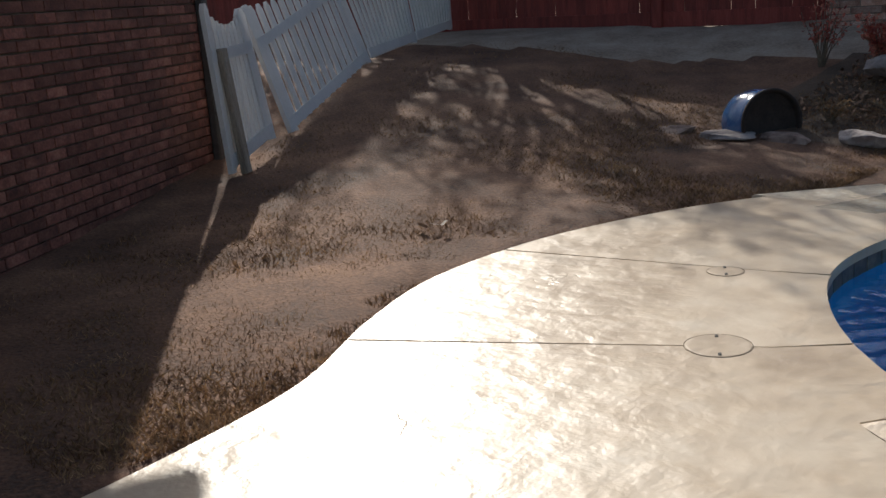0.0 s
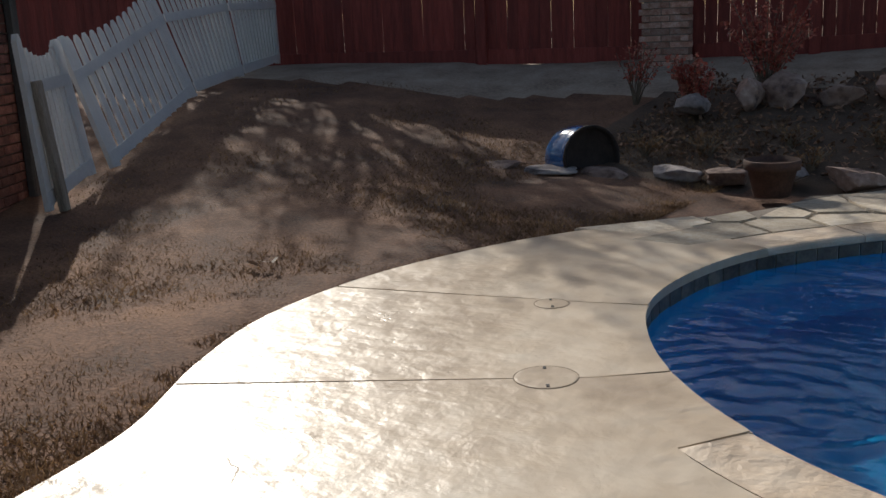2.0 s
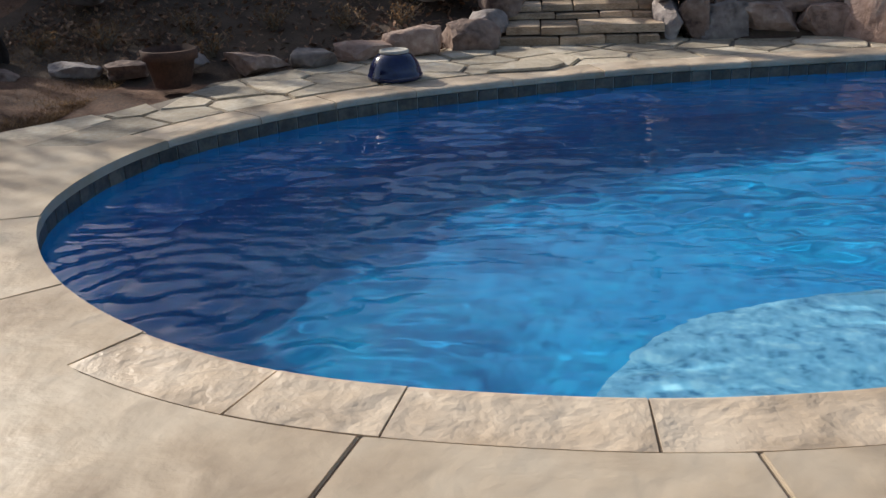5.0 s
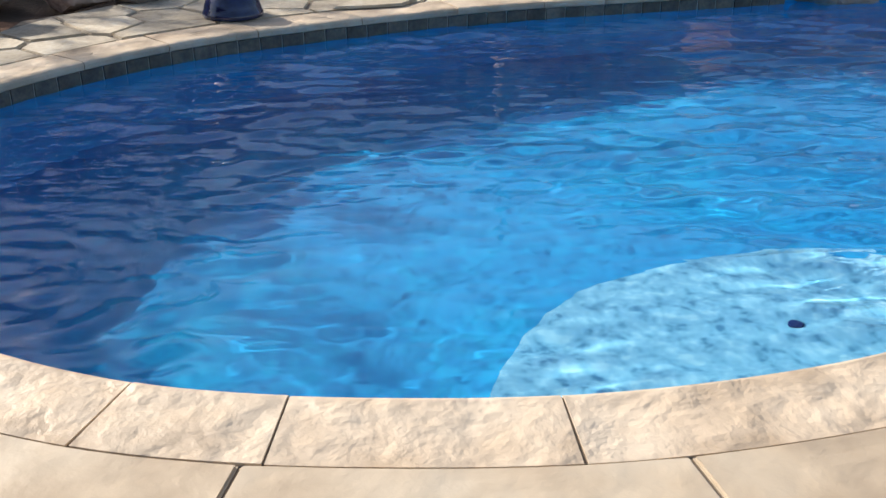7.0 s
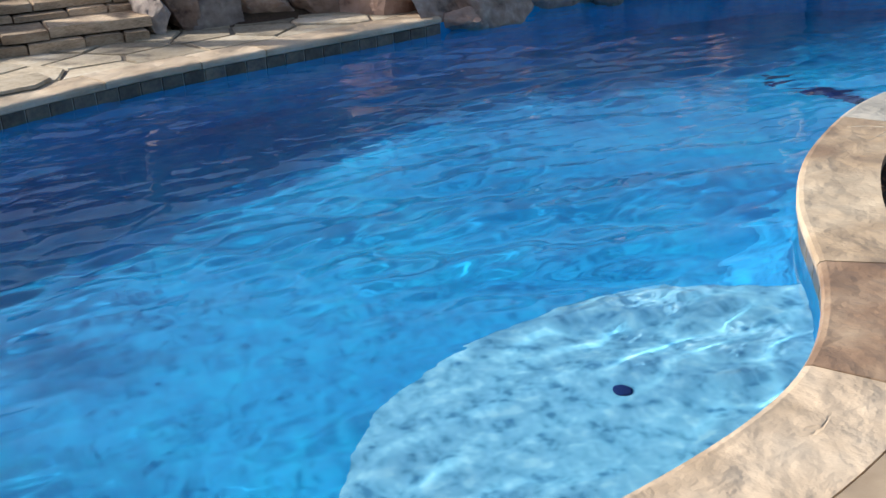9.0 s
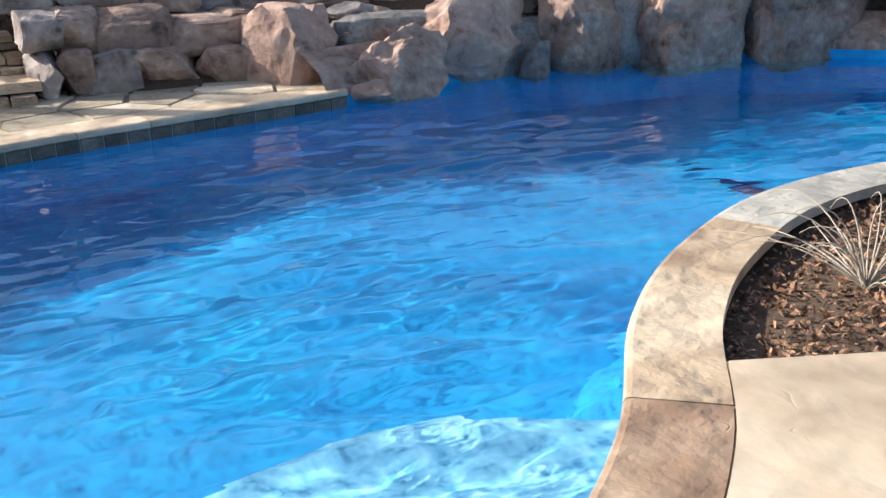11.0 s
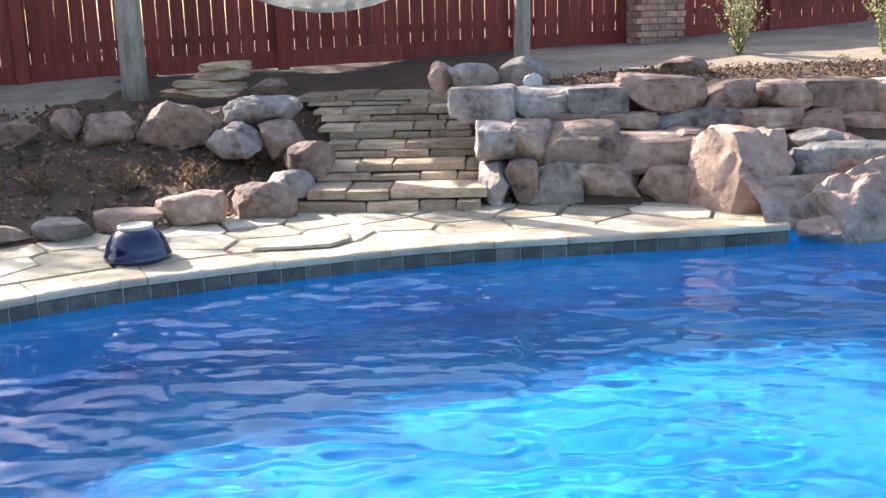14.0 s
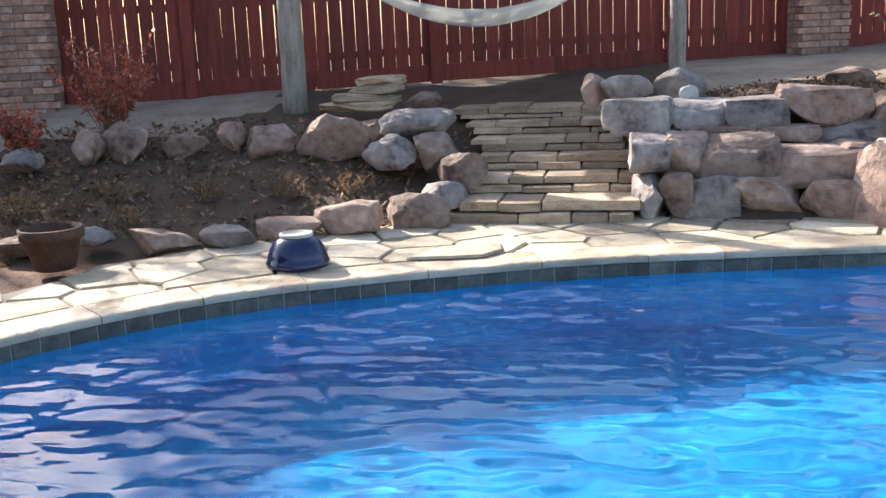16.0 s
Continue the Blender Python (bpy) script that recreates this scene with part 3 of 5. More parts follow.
for p in seeds:
    cell = [(p[0] - 0.6, p[1] - 0.5), (p[0] + 0.6, p[1] - 0.5), (p[0] + 0.6, p[1] + 0.5), (p[0] - 0.6, p[1] + 0.5)]
    for q in seeds:
        d = math.hypot(q[0] - p[0], q[1] - p[1])
        if 0 < d < 1.6:
            nx, ny = (q[0] - p[0]) / d, (q[1] - p[1]) / d
            cell = clip(cell, p[0] + nx * (d / 2 - 0.014), p[1] + ny * (d / 2 - 0.014), nx, ny)
    k = min(range(1, len(patio_ring) - 1), key=lambda k: (patio_ring[k][0] - p[0]) ** 2 + (patio_ring[k][1] - p[1]) ** 2)
    tx, ty = patio_ring[k + 1][0] - patio_ring[k - 1][0], patio_ring[k + 1][1] - patio_ring[k - 1][1]
    d = math.hypot(tx, ty)
    nx, ny = -ty / d * -OUT, tx / d * -OUT
    if (p[0] - patio_ring[k][0]) * nx + (p[1] - patio_ring[k][1]) * ny > 0:
        nx, ny = -nx, -ny
    cell = clip(cell, patio_ring[k][0] - nx * 0.012, patio_ring[k][1] - ny * 0.012, nx, ny)
    for q, nx, ny in patio_rim:
        if math.hypot(q[0] - p[0], q[1] - p[1]) < 0.75:
            cell = clip(cell, q[0], q[1], nx, ny)
    if len(cell) > 2:
        jag = [(x + rng.uniform(-0.008, 0.008), y + rng.uniform(-0.008, 0.008)) for x, y in cell]
        part("flagstone", prism(jag, -0.05, rng.uniform(-0.004, 0.008), 0.006), M_FLAG, patio)


loose = part("loose_flagstone", prism([(-0.17, 7.86), (0.1, 7.9), (0.31, 7.95), (0.42, 8.12), (0.37, 8.34), (0.18, 8.3), (0.0, 8.2)], 0.006, 0.026, 0.008), M_FLAG)
tagged(loose, "large pale flagstone lying loose on the patio", "flagstone")


# ---- back fence ----
def fence_z(s):
    return float(np.interp(s, [-12, -5.3, 0, 8.77, 17.5, 26], [0.95, 0.9, 0.84, 1.06, 1.46, 1.9])) - 0.08


def fence_at(s, back=0.0):
    p = FENCE_A + FENCE_DIR * s
    return p.x - FENCE_DIR.y * back, p.y + FENCE_DIR.x * back


FENCE_TURN = math.atan2(FENCE_DIR.y, FENCE_DIR.x)
fence = empty("board_fence", (0, 0, 0), "tall red-stained board fence with narrow gaps between boards", "fence")
board_mesh = bpy.data.meshes.new("board")
_b = bevelled(0.140, 0.019, 1.83, 0.003)
_b.to_mesh(board_mesh)
_b.free()
board_mesh.materials.append(M_REDWOOD)
rng = random.Random(3)
PILLARS = [0.0, 8.77, 17.54]
s = -13.0
while s < 25:
    if all(abs(s - c) > 0.34 for c in PILLARS):
        x, y = fence_at(s, 0.0)
        ob = new("board", board_mesh)
        ob.parent = fence
        ob.matrix_basis = Matrix.Translation((x, y, fence_z(s) + 0.95 + rng.uniform(-0.008, 0.008))) @ Matrix.Rotation(FENCE_TURN, 4, "Z") @ Matrix.Rotation(rng.uniform(-0.004, 0.004), 4, "Y")
    s += (0.1465 if s > -0.4 else 0.1425) + rng.uniform(-0.003, 0.004)
for a, b in zip([-13.0] + PILLARS, PILLARS + [25.0]):
    for h, tall, deep, back in ((0.10, 0.19, 0.03, -0.026), (0.36, 0.085, 0.04, 0.032), (1.0, 0.085, 0.04, 0.032), (1.65, 0.085, 0.04, 0.032)):
        n = 6
        for k in range(n):
            s0, s1 = a + 0.3 + (b - a - 0.6) * k / n, a + 0.3 + (b - a - 0.6) * (k + 1) / n
            (x0, y0), (x1, y1) = fence_at(s0, back), fence_at(s1, back)
            z0, z1 = fence_z(s0) + h, fence_z(s1) + h
            m = Matrix.Translation(((x0 + x1) / 2, (y0 + y1) / 2, (z0 + z1) / 2)) @ Matrix.Rotation(FENCE_TURN, 4, "Z") @ Matrix.Rotation(-math.atan2(z1 - z0, s1 - s0), 4, "Y")
            bm = bevelled(s1 - s0 - 0.004, deep, tall, 0.004)
            ob = part("kickboard" if h < 0.2 else "rail", bm, M_REDWOOD, fence)
            ob.matrix_basis = m
            if h < 0.2 and k % 2:
                x, y = fence_at(s0, -0.05)
                ob = part("fence_post", bevelled(0.13, 0.09, 1.9, 0.006), M_REDWOOD, fence)
                ob.matrix_basis = Matrix.Translation((x, y, fence_z(s0) + 0.93)) @ Matrix.Rotation(FENCE_TURN, 4, "Z")


# ---- brick pillars ----
def brick_mesh(name, material, sx, sy, sz):
    me = bpy.data.meshes.new(name)
    b = bevelled(sx, sy, sz, 0.004)
    b.to_mesh(me)
    b.free()
    me.materials.append(material)
    return me


BRICK = brick_mesh("brick", M_BRICK, 0.255, 0.095, 0.066)


def brick_pillar(s):
    x, y = fence_at(s, -0.12)
    thing = empty("brick_pillar", (x, y, fence_z(s) - 0.05), "square pale brick pillar between red fence panels", "pillar", "fence pillars", FENCE_TURN)
    part("mortar_core", bevelled(0.525, 0.525, 2.0, 0.003), M_MORTAR, thing, "grey mortar").location.z = 0.98
    for c in range(26):
        z = 0.035 + 0.0765 * c
        for side in range(4):
            for k in (-1, 1):
                ob = new("brick", BRICK)
                ob.parent = thing
                along = 0.1325 * k + (0.05 if c % 2 else -0.05)
                ob.matrix_basis = Matrix.Rotation(side * math.pi / 2, 4, "Z") @ Matrix.Translation((along, -0.225, z))
    part("cap", bevelled(0.64, 0.64, 0.07, 0.012), M_MORTAR, thing, "concrete cap").location.z = 2.05
    return thing


for s in PILLARS:
    brick_pillar(s)

# ---- white picket fence ----
WF_A, WF_DIR = Vector((-6.605, 4.2, 0)), Vector((-0.5125, 0.8587, 0))
WF_BACK = Vector((-WF_DIR.y, WF_DIR.x, 0))
# along the fence, height of its foot, lean of its top away from the lawn, height of its top
WF_ENDS = {"gate_l": (0.01, 0.18, 0.08, 1.44), "gate_r": (0.83, 0.34, 0.17, 1.40), "one_l": (1.22, 0.31, 0.34, 1.40), "one_r": (3.46, 0.74, 0.39, 1.87), "two_l": (3.51, 0.75, 0.39, 1.87),
           "two_r": (5.27, 0.83, 0.19, 2.0), "three_l": (5.33, 0.83, 0.19, 2.0), "three_r": (7.07, 0.90, 0.0, 2.01)}


def wf_end(key):
    s, foot, lean, head = WF_ENDS[key]
    p = WF_A + WF_DIR * s
    return p + Vector((0, 0, foot)), p + WF_BACK * lean + Vector((0, 0, head))


def picket(w, h, d=0.011):
    """A flat picket with a pointed head."""
    bm = bmesh.new()
    prof = [(-w, 0), (w, 0), (w, h - 0.05), (0.25 * w, h), (-0.25 * w, h), (-w, h - 0.05)]
    f = [bm.verts.new((x, -d, z)) for x, z in prof]
    b = [bm.verts.new((x, d, z)) for x, z in prof]
    bm.faces.new(f)
    bm.faces.new(list(reversed(b)))
    for k in range(6):
        bm.faces.new((f[k], b[k], b[(k + 1) % 6], f[(k + 1) % 6]))
    bmesh.ops.recalc_face_normals(bm, faces=bm.faces[:])
    return bm


def picket_panel(left, right, label, pitch, wide, posts, sag=0.17):
    """A scalloped panel hung between two leaning ends; posts: half widths of the flat boards at its ends."""
    (a0, a1), (b0, b1) = wf_end(left), wf_end(right)
    thing = empty("picket_fence_panel", a0, label, "fence", "white fence panels")
    length = (b0 - a0).length
    n = max(4, round(length / pitch))

    def stand(bm, name, v, raise_by=0.0, forward=0.0):
        foot, head = a0.lerp(b0, v), a1.lerp(b1, v)
        up = (head - foot).normalized()
        along = ((b0 - a0) - (b0 - a0).dot(up) * up).normalized()
        out = up.cross(along)
        m = Matrix((along, out, up)).transposed().to_4x4()
        ob = part(name, bm, M_WHITE, thing)
        ob.matrix_basis = Matrix.Translation(foot - a0 + up * raise_by - out * forward) @ m

    def tall(v):
        return (a1.lerp(b1, v) - a0.lerp(b0, v)).length

    for k in range(1, n):
        v = k / n
        stand(picket(wide, tall(v) - 0.02 - sag * math.sin(math.pi * v) ** 0.9), "picket", v, 0.02)
    for v, w in zip((0.0, 1.0), posts):
        if w:
            stand(picket(w, tall(v), 0.02), "post", v + (w * 0.8 / length) * (1 - 2 * v), 0.0, 0.004)
    for h, half in ((0.07, 0.05), (0.70, 0.045)):
        # facing boards over the pickets
        bm = bmesh.new()
        rows = []
        for k in range(9):
            foot, head = a0.lerp(b0, k / 8), a1.lerp(b1, k / 8)
            up = (head - foot).normalized()
            out = up.cross((b0 - a0).normalized())
            c = foot.lerp(head, h) - a0
            rows.append([bm.verts.new(c + up * du - out * do) for du, do in ((-half, 0.013), (half, 0.013), (half, 0.03), (-half, 0.03))])
        for r0, r1 in zip(rows, rows[1:]):
            for q in range(4):
                bm.faces.new((r0[q], r1[q], r1[(q + 1) % 4], r0[(q + 1) % 4]))
        bm.faces.new(rows[0])
        bm.faces.new(list(reversed(rows[-1])))
        bmesh.ops.recalc_face_normals(bm, faces=bm.faces[:])
        part("rail", bm, M_WHITE, thing)
    return thing


picket_panel("gate_l", "gate_r", "narrow white picket gate beside the house corner", 0.085, 0.027, (0.035, 0.065), 0.14)
picket_panel("one_l", "one_r", "broken white picket panel leaning out of line", 0.165, 0.045, (0.07, 0.06), 0.11)
picket_panel("two_l", "two_r", "scalloped white vinyl picket fence panel", 0.125, 0.034, (0.0, 0.06))
picket_panel("three_l", "three_r", "scalloped white vinyl picket fence panel", 0.125, 0.034, (0.0, 0.06))
M_OLDWOOD = surface("weathered_wood", [(0.14, 0.11, 0.08), (0.27, 0.22, 0.17), (0.40, 0.35, 0.29)], 5, 0.85, 0.5, 60, stretch=(3, 3, 0.4))
_p = WF_A + WF_DIR * 0.16 + Vector((0, 0, 0.19))
ob = part("gate_post", bevelled(0.1, 0.05, 0.95, 0.006), M_OLDWOOD)
ob.matrix_basis = Matrix.Translation((_p.x + 0.04, _p.y - 0.01, _p.z + 0.45)) @ Matrix.Rotation(math.atan2(WF_DIR.y, WF_DIR.x), 4, "Z") @ Matrix.Rotation(-0.1, 4, "X")
tagged(ob, "weathered bare timber post leaning against the white gate", "post")

# ---- house wall ----
H_A, H_B = Vector((-7.3, 4.55, 0)), Vector((-3.0, -2.2, 0))
h_dir = (H_B - H_A).normalized()
h_turn = math.atan2(h_dir.y, h_dir.x)
house = empty("house_wall", (H_A.x, H_A.y, 0), "shaded red brick wall at the corner of a house", "wall", turn=h_turn)
house["kind"] = "structure"
part("mortar_wall", bevelled(12.0, 0.25, 3.6, 0.005), M_MORTAR, house, "mortar joints").matrix_basis = Matrix.Translation((6.0, -0.13, 1.65))
WALL_BRICK = brick_mesh("wall_brick", M_WALLBRICK, 0.203, 0.05, 0.062)
rest = bmesh.new()
for c in range(46):
    for k in range(55):
        u, z = 0.105 + 0.2135 * k + (0.107 if c % 2 else 0), 0.02 + 0.0735 * c
        if u < 3.2 and c < 20:
            ob = new("brick", WALL_BRICK)
            ob.parent = house
            ob.matrix_basis = Matrix.Translation((u, 0.0, z))
        elif u < 12 - 0.1:
            v = [rest.verts.new((u + dx * 0.1015, 0.025, z + dz * 0.031)) for dx, dz in ((-1, -1), (1, -1), (1, 1), (-1, 1))]
            w = [rest.verts.new((p.co.x, -0.02, p.co.z)) for p in v]
            rest.faces.new(list(reversed(v)))
            for i in range(4):
                rest.faces.new((v[i], v[(i + 1) % 4], w[(i + 1) % 4], w[i]))
tagged(part("brickwork", rest, M_WALLBRICK, house), kind="stuff")
M_TRIM = surface("dark_painted_metal", [(0.05, 0.045, 0.04), (0.09, 0.08, 0.075)], 6, 0.5, 0.1, 40)
spout = empty("downspout", (H_A.x + h_dir.x * 0.12, H_A.y + h_dir.y * 0.12, 0.0), "dark metal downspout on the brick house corner", "downspout", turn=h_turn)
part("pipe", bevelled(0.09, 0.07, 3.2, 0.012), M_TRIM, spout).matrix_basis = Matrix.Translation((0, 0.065, 1.72))
for z in (0.6, 1.9):
    part("strap", bevelled(0.13, 0.02, 0.03, 0.004), M_TRIM, spout).matrix_basis = Matrix.Translation((0, 0.105, z))
# the eave over the wall
roof = part("roof", bevelled(12.6, 4.0, 0.16, 0.02), M_TRIM)
roof.matrix_basis = Matrix.Translation((H_A.x, H_A.y, 3.5)) @ Matrix.Rotation(h_turn, 4, "Z") @ Matrix.Translation((6.0, -1.6, 0.5)) @ Matrix.Rotation(-0.35, 4, "X")
tagged(roof, "dark shingled roof edge over the brick wall", "roof", kind="structure")


# ---- stones ----
def stone(name, x, y, z, w, h, d, material, label, category="rock", group="", blocky=0.5, seed=0, turn=0.0, rough=0.09, sub=4, cuts=None):
    """A field stone: an icosphere squared towards a block, cut by a few flat faces and roughened."""
    rnd = random.Random(seed * 7 + int(x * 100) + int(z * 1000))
    bm = bmesh.new()
    bmesh.ops.create_icosphere(bm, subdivisions=sub, radius=1.0)
    planes = [(Vector((rnd.gauss(0, 1), rnd.gauss(0, 1), rnd.gauss(0, 1))).normalized(), rnd.uniform(0.56, 0.86) + 0.22 * max(0, blocky - 0.5)) for _ in range(cuts if cuts is not None else 17 if blocky < 0.6 else 4)]
    shift = Vector((rnd.uniform(-50, 50), rnd.uniform(-50, 50), rnd.uniform(-50, 50)))
    e = 1 - 0.72 * blocky
    for v in bm.verts:
        p = v.co.normalized()
        q = Vector([math.copysign(abs(c) ** e, c) for c in p])
        m = max(abs(c) for c in q)
        q = q / m * (0.55 + 0.45 * m) if m > 0 else q
        q = p.lerp(q, blocky) * (1.0 if blocky < 0.3 else 1.05)
        for nrm, far in planes:
            over = q.dot(nrm) - far * (1.15 if blocky > 0.5 else 1.0)
            if over > 0:
                q -= nrm * over * 0.95
        ridge = 1 - abs(noise.noise(q * 2.6 + shift))
        q *= 1.06 + rough * noise.fractal(q * 1.7 + shift, 0.9, 2.0, 4) + 0.035 * noise.fractal(q * 5 + shift, 0.8, 2.0, 3) - 0.05 * ridge ** 6
        v.co = Vector((q.x * w / 2, q.y * d / 2, q.z * h / 2))
    ob = part(name, bm, material, smooth=True)
    ob.data.set_sharp_from_angle(angle=radians(38))
    ob.matrix_basis = Matrix.Translation((x, y, z)) @ Matrix.Rotation(turn + rnd.uniform(-0.12, 0.12), 4, "Z") @ Matrix.Rotation(rnd.uniform(-0.06, 0.06), 4, "Y")
    return tagged(ob, label, category, group)


LOOKS = {"g": (M_ROCK, "grey granite stone"), "p": (M_ROCK_PINK, "pinkish sandstone block"), "b": (M_ROCK_BROWN, "brown fieldstone"), "d": (M_ROCK_BROWN, "dark flat brown stone")}


def wall_row(where, group, rows, deep=0.4, blocky=0.62):
    for k, (x, y, z, w, h, look_key) in enumerate(rows):
        m, words = LOOKS[look_key]
        stone("wall_stone", x, y + deep * 0.3, z, w * 1.1, h * 1.16, deep, m, words + " " + where, "stone", group, blocky, k)


LOWER = [(1.36, 9.36, 0.13, 0.24, 0.28, "g"), (1.56, 9.40, 0.15, 0.22, 0.29, "b"), (1.81, 9.40, 0.13, 0.35, 0.29, "g"), (2.21, 9.38, 0.12, 0.46, 0.28, "b"), (2.64, 9.33, 0.10, 0.36, 0.27, "b")]
SECOND = [(1.36, 9.46, 0.45, 0.25, 0.23, "g"), (1.64, 9.5, 0.41, 0.28, 0.30, "b"), (2.01, 9.5, 0.40, 0.49, 0.30, "b"), (2.56, 9.5, 0.33, 0.60, 0.24, "b"), (2.84, 9.55, 0.44, 0.27, 0.11, "d")]
UPPER_LOW = [(1.95, 10.05, 0.53, 0.5, 0.12, "d"), (2.43, 10.0, 0.53, 0.38, 0.12, "b"), (2.95, 10.0, 0.54, 0.65, 0.14, "g"), (3.53, 10.0, 0.53, 0.48, 0.14, "d"), (3.95, 10.0, 0.52, 0.36, 0.15, "p"),
             (4.31, 10.0, 0.49, 0.36, 0.17, "p"), (4.58, 10.0, 0.48, 0.22, 0.16, "p")]
UPPER_TOP = [(1.27, 9.90, 0.70, 0.44, 0.23, "g"), (1.76, 10.1, 0.67, 0.48, 0.22, "g"), (2.20, 10.1, 0.67, 0.41, 0.23, "g"), (2.72, 10.1, 0.72, 0.61, 0.27, "b"), (3.29, 10.1, 0.70, 0.42, 0.21, "b"),
             (3.68, 10.1, 0.71, 0.36, 0.19, "b"), (4.11, 10.1, 0.69, 0.48, 0.22, "b"), (4.47, 10.1, 0.67, 0.26, 0.23, "p"), (4.83, 10.1, 0.64, 0.46, 0.28, "p")]
wall_row("in a dry stone wall's lowest course", "lower retaining wall stones", LOWER, 0.45, 0.95)
wall_row("in a dry stone wall's second course", "lower retaining wall stones", SECOND, 0.45, 0.9)
wall_row("in the foot of the upper terrace wall", "upper terrace wall stones", UPPER_LOW, 0.35, 0.9)
wall_row("capping the upper terrace wall", "upper terrace wall stones", UPPER_TOP, 0.42, 0.9)
TOPS = [(0.88, 10.5, 0.89, 0.22, 0.27, "p"), (1.14, 10.5, 0.88, 0.45, 0.32, "g"), (1.61, 10.5, 0.88, 0.48, 0.33, "g"), (3.07, 11.2, 0.90, 0.43, 0.16, "d"), (5.31, 10.2, 0.86, 0.47, 0.26, "b")]
wall_row("lying on the soil of the terrace", "loose terrace rocks", TOPS, 0.4, 0.3)
# small whitish stone for the pale patch on one rock's face
stone("quartz_rock", 1.68, 10.33, 0.83, 0.16, 0.17, 0.12, M_GROUT, "small whitish rock lodged between grey boulders", "rock", "", 0.2, 3)

BOULDERS = [(3.13, 9.15, 0.21, 0.62, 0.58, 0.5, "p", 0.7), (3.45, 8.83, 0.03, 0.19, 0.13, 0.16, "p", 0.3), (3.84, 8.74, 0.06, 0.86, 0.62, 0.65, "b", 0.25), (4.61, 9.05, 0.25, 1.2, 0.90, 0.7, "p", 0.35),
            (5.08, 9.35, 0.60, 0.52, 0.46, 0.5, "p", 0.35), (5.79, 9.02, 0.20, 1.1, 0.95, 0.75, "b", 0.3), (5.16, 8.85, 0.0, 0.30, 0.36, 0.3, "g", 0.3), (5.82, 9.35, 0.76, 0.80, 0.36, 0.5, "b", 0.4),
            (6.50, 9.5, 0.90, 0.36, 0.36, 0.4, "p", 0.3), (6.33, 9.2, 0.56, 0.50, 0.34, 0.45, "g", 0.3), (3.82, 9.25, 0.29, 0.54, 0.27, 0.4, "b", 0.4)]
BOULDERS += [(3.82, 9.5, 0.42, 0.46, 0.18, 0.4, "g", 0.5), (6.86, 8.9, 0.12, 1.1, 0.84, 0.8, "b", 0.75), (7.95, 8.6, 0.12, 1.3, 0.86, 0.8, "b", 0.8), (6.97, 9.4, 1.16, 0.71, 0.38, 0.5, "p", 0.3),
             (7.6, 9.3, 1.15, 0.71, 0.36, 0.5, "b", 0.3), (8.24, 9.2, 1.13, 0.76, 0.34, 0.5, "p", 0.3), (6.47, 9.45, 0.87, 0.45, 0.34, 0.4, "p", 0.3), (5.35, 9.5, 0.45, 0.5, 0.5, 0.5, "g", 0.3),
             (3.52, 8.58, -0.07, 0.34, 0.2, 0.3, "p", 0.3), (8.9, 7.9, 0.2, 1.2, 0.9, 0.9, "b", 0.4), (9.2, 7.0, 0.2, 1.1, 0.9, 0.9, "g", 0.4), (4.2, 9.35, 0.2, 0.6, 0.6, 0.5, "b", 0.4)]
for k, (x, y, z, w, h, d, key, blocky) in enumerate(BOULDERS):
    m, words = LOOKS[key]
    size = "large" if w > 0.7 else "small"
    low = 0.22 if z < 0.4 and h > 0.3 else 0.0
    stone("boulder", x, y, z - low / 2, w * 1.1, h * 1.06 + low, d * 1.1, m, size + " weathered " + words.split()[0] + " boulder at the water's edge", "boulder", "waterfall boulders", blocky, 40 + k, sub=5 if w > 0.7 else 4, rough=0.15)
stone("ledge_slab", 7.95, 8.8, 0.86, 2.7, 0.3, 0.9, M_ROCK_PALE, "long flat pale capstone of the rock waterfall", "rock", "", 0.97, 77, sub=5, rough=0.06, cuts=0)
# mortared rubble filling between and behind the boulders
for k, (x, y, z, w, h) in enumerate(((4.2, 9.45, 0.02, 1.3, 0.75), (5.25, 9.35, 0.0, 1.3, 0.85), (6.35, 9.2, 0.05, 1.4, 1.0), (7.4, 9.0, 0.1, 1.5, 1.0), (8.4, 8.75, 0.1, 1.5, 1.0))):
    stone("mortar_fill", x, y, z, w, h, 0.7, M_FILL, "rough grey mortared rubble packed between the boulders", "rock", "mortared rubble", 0.8, 90 + k)

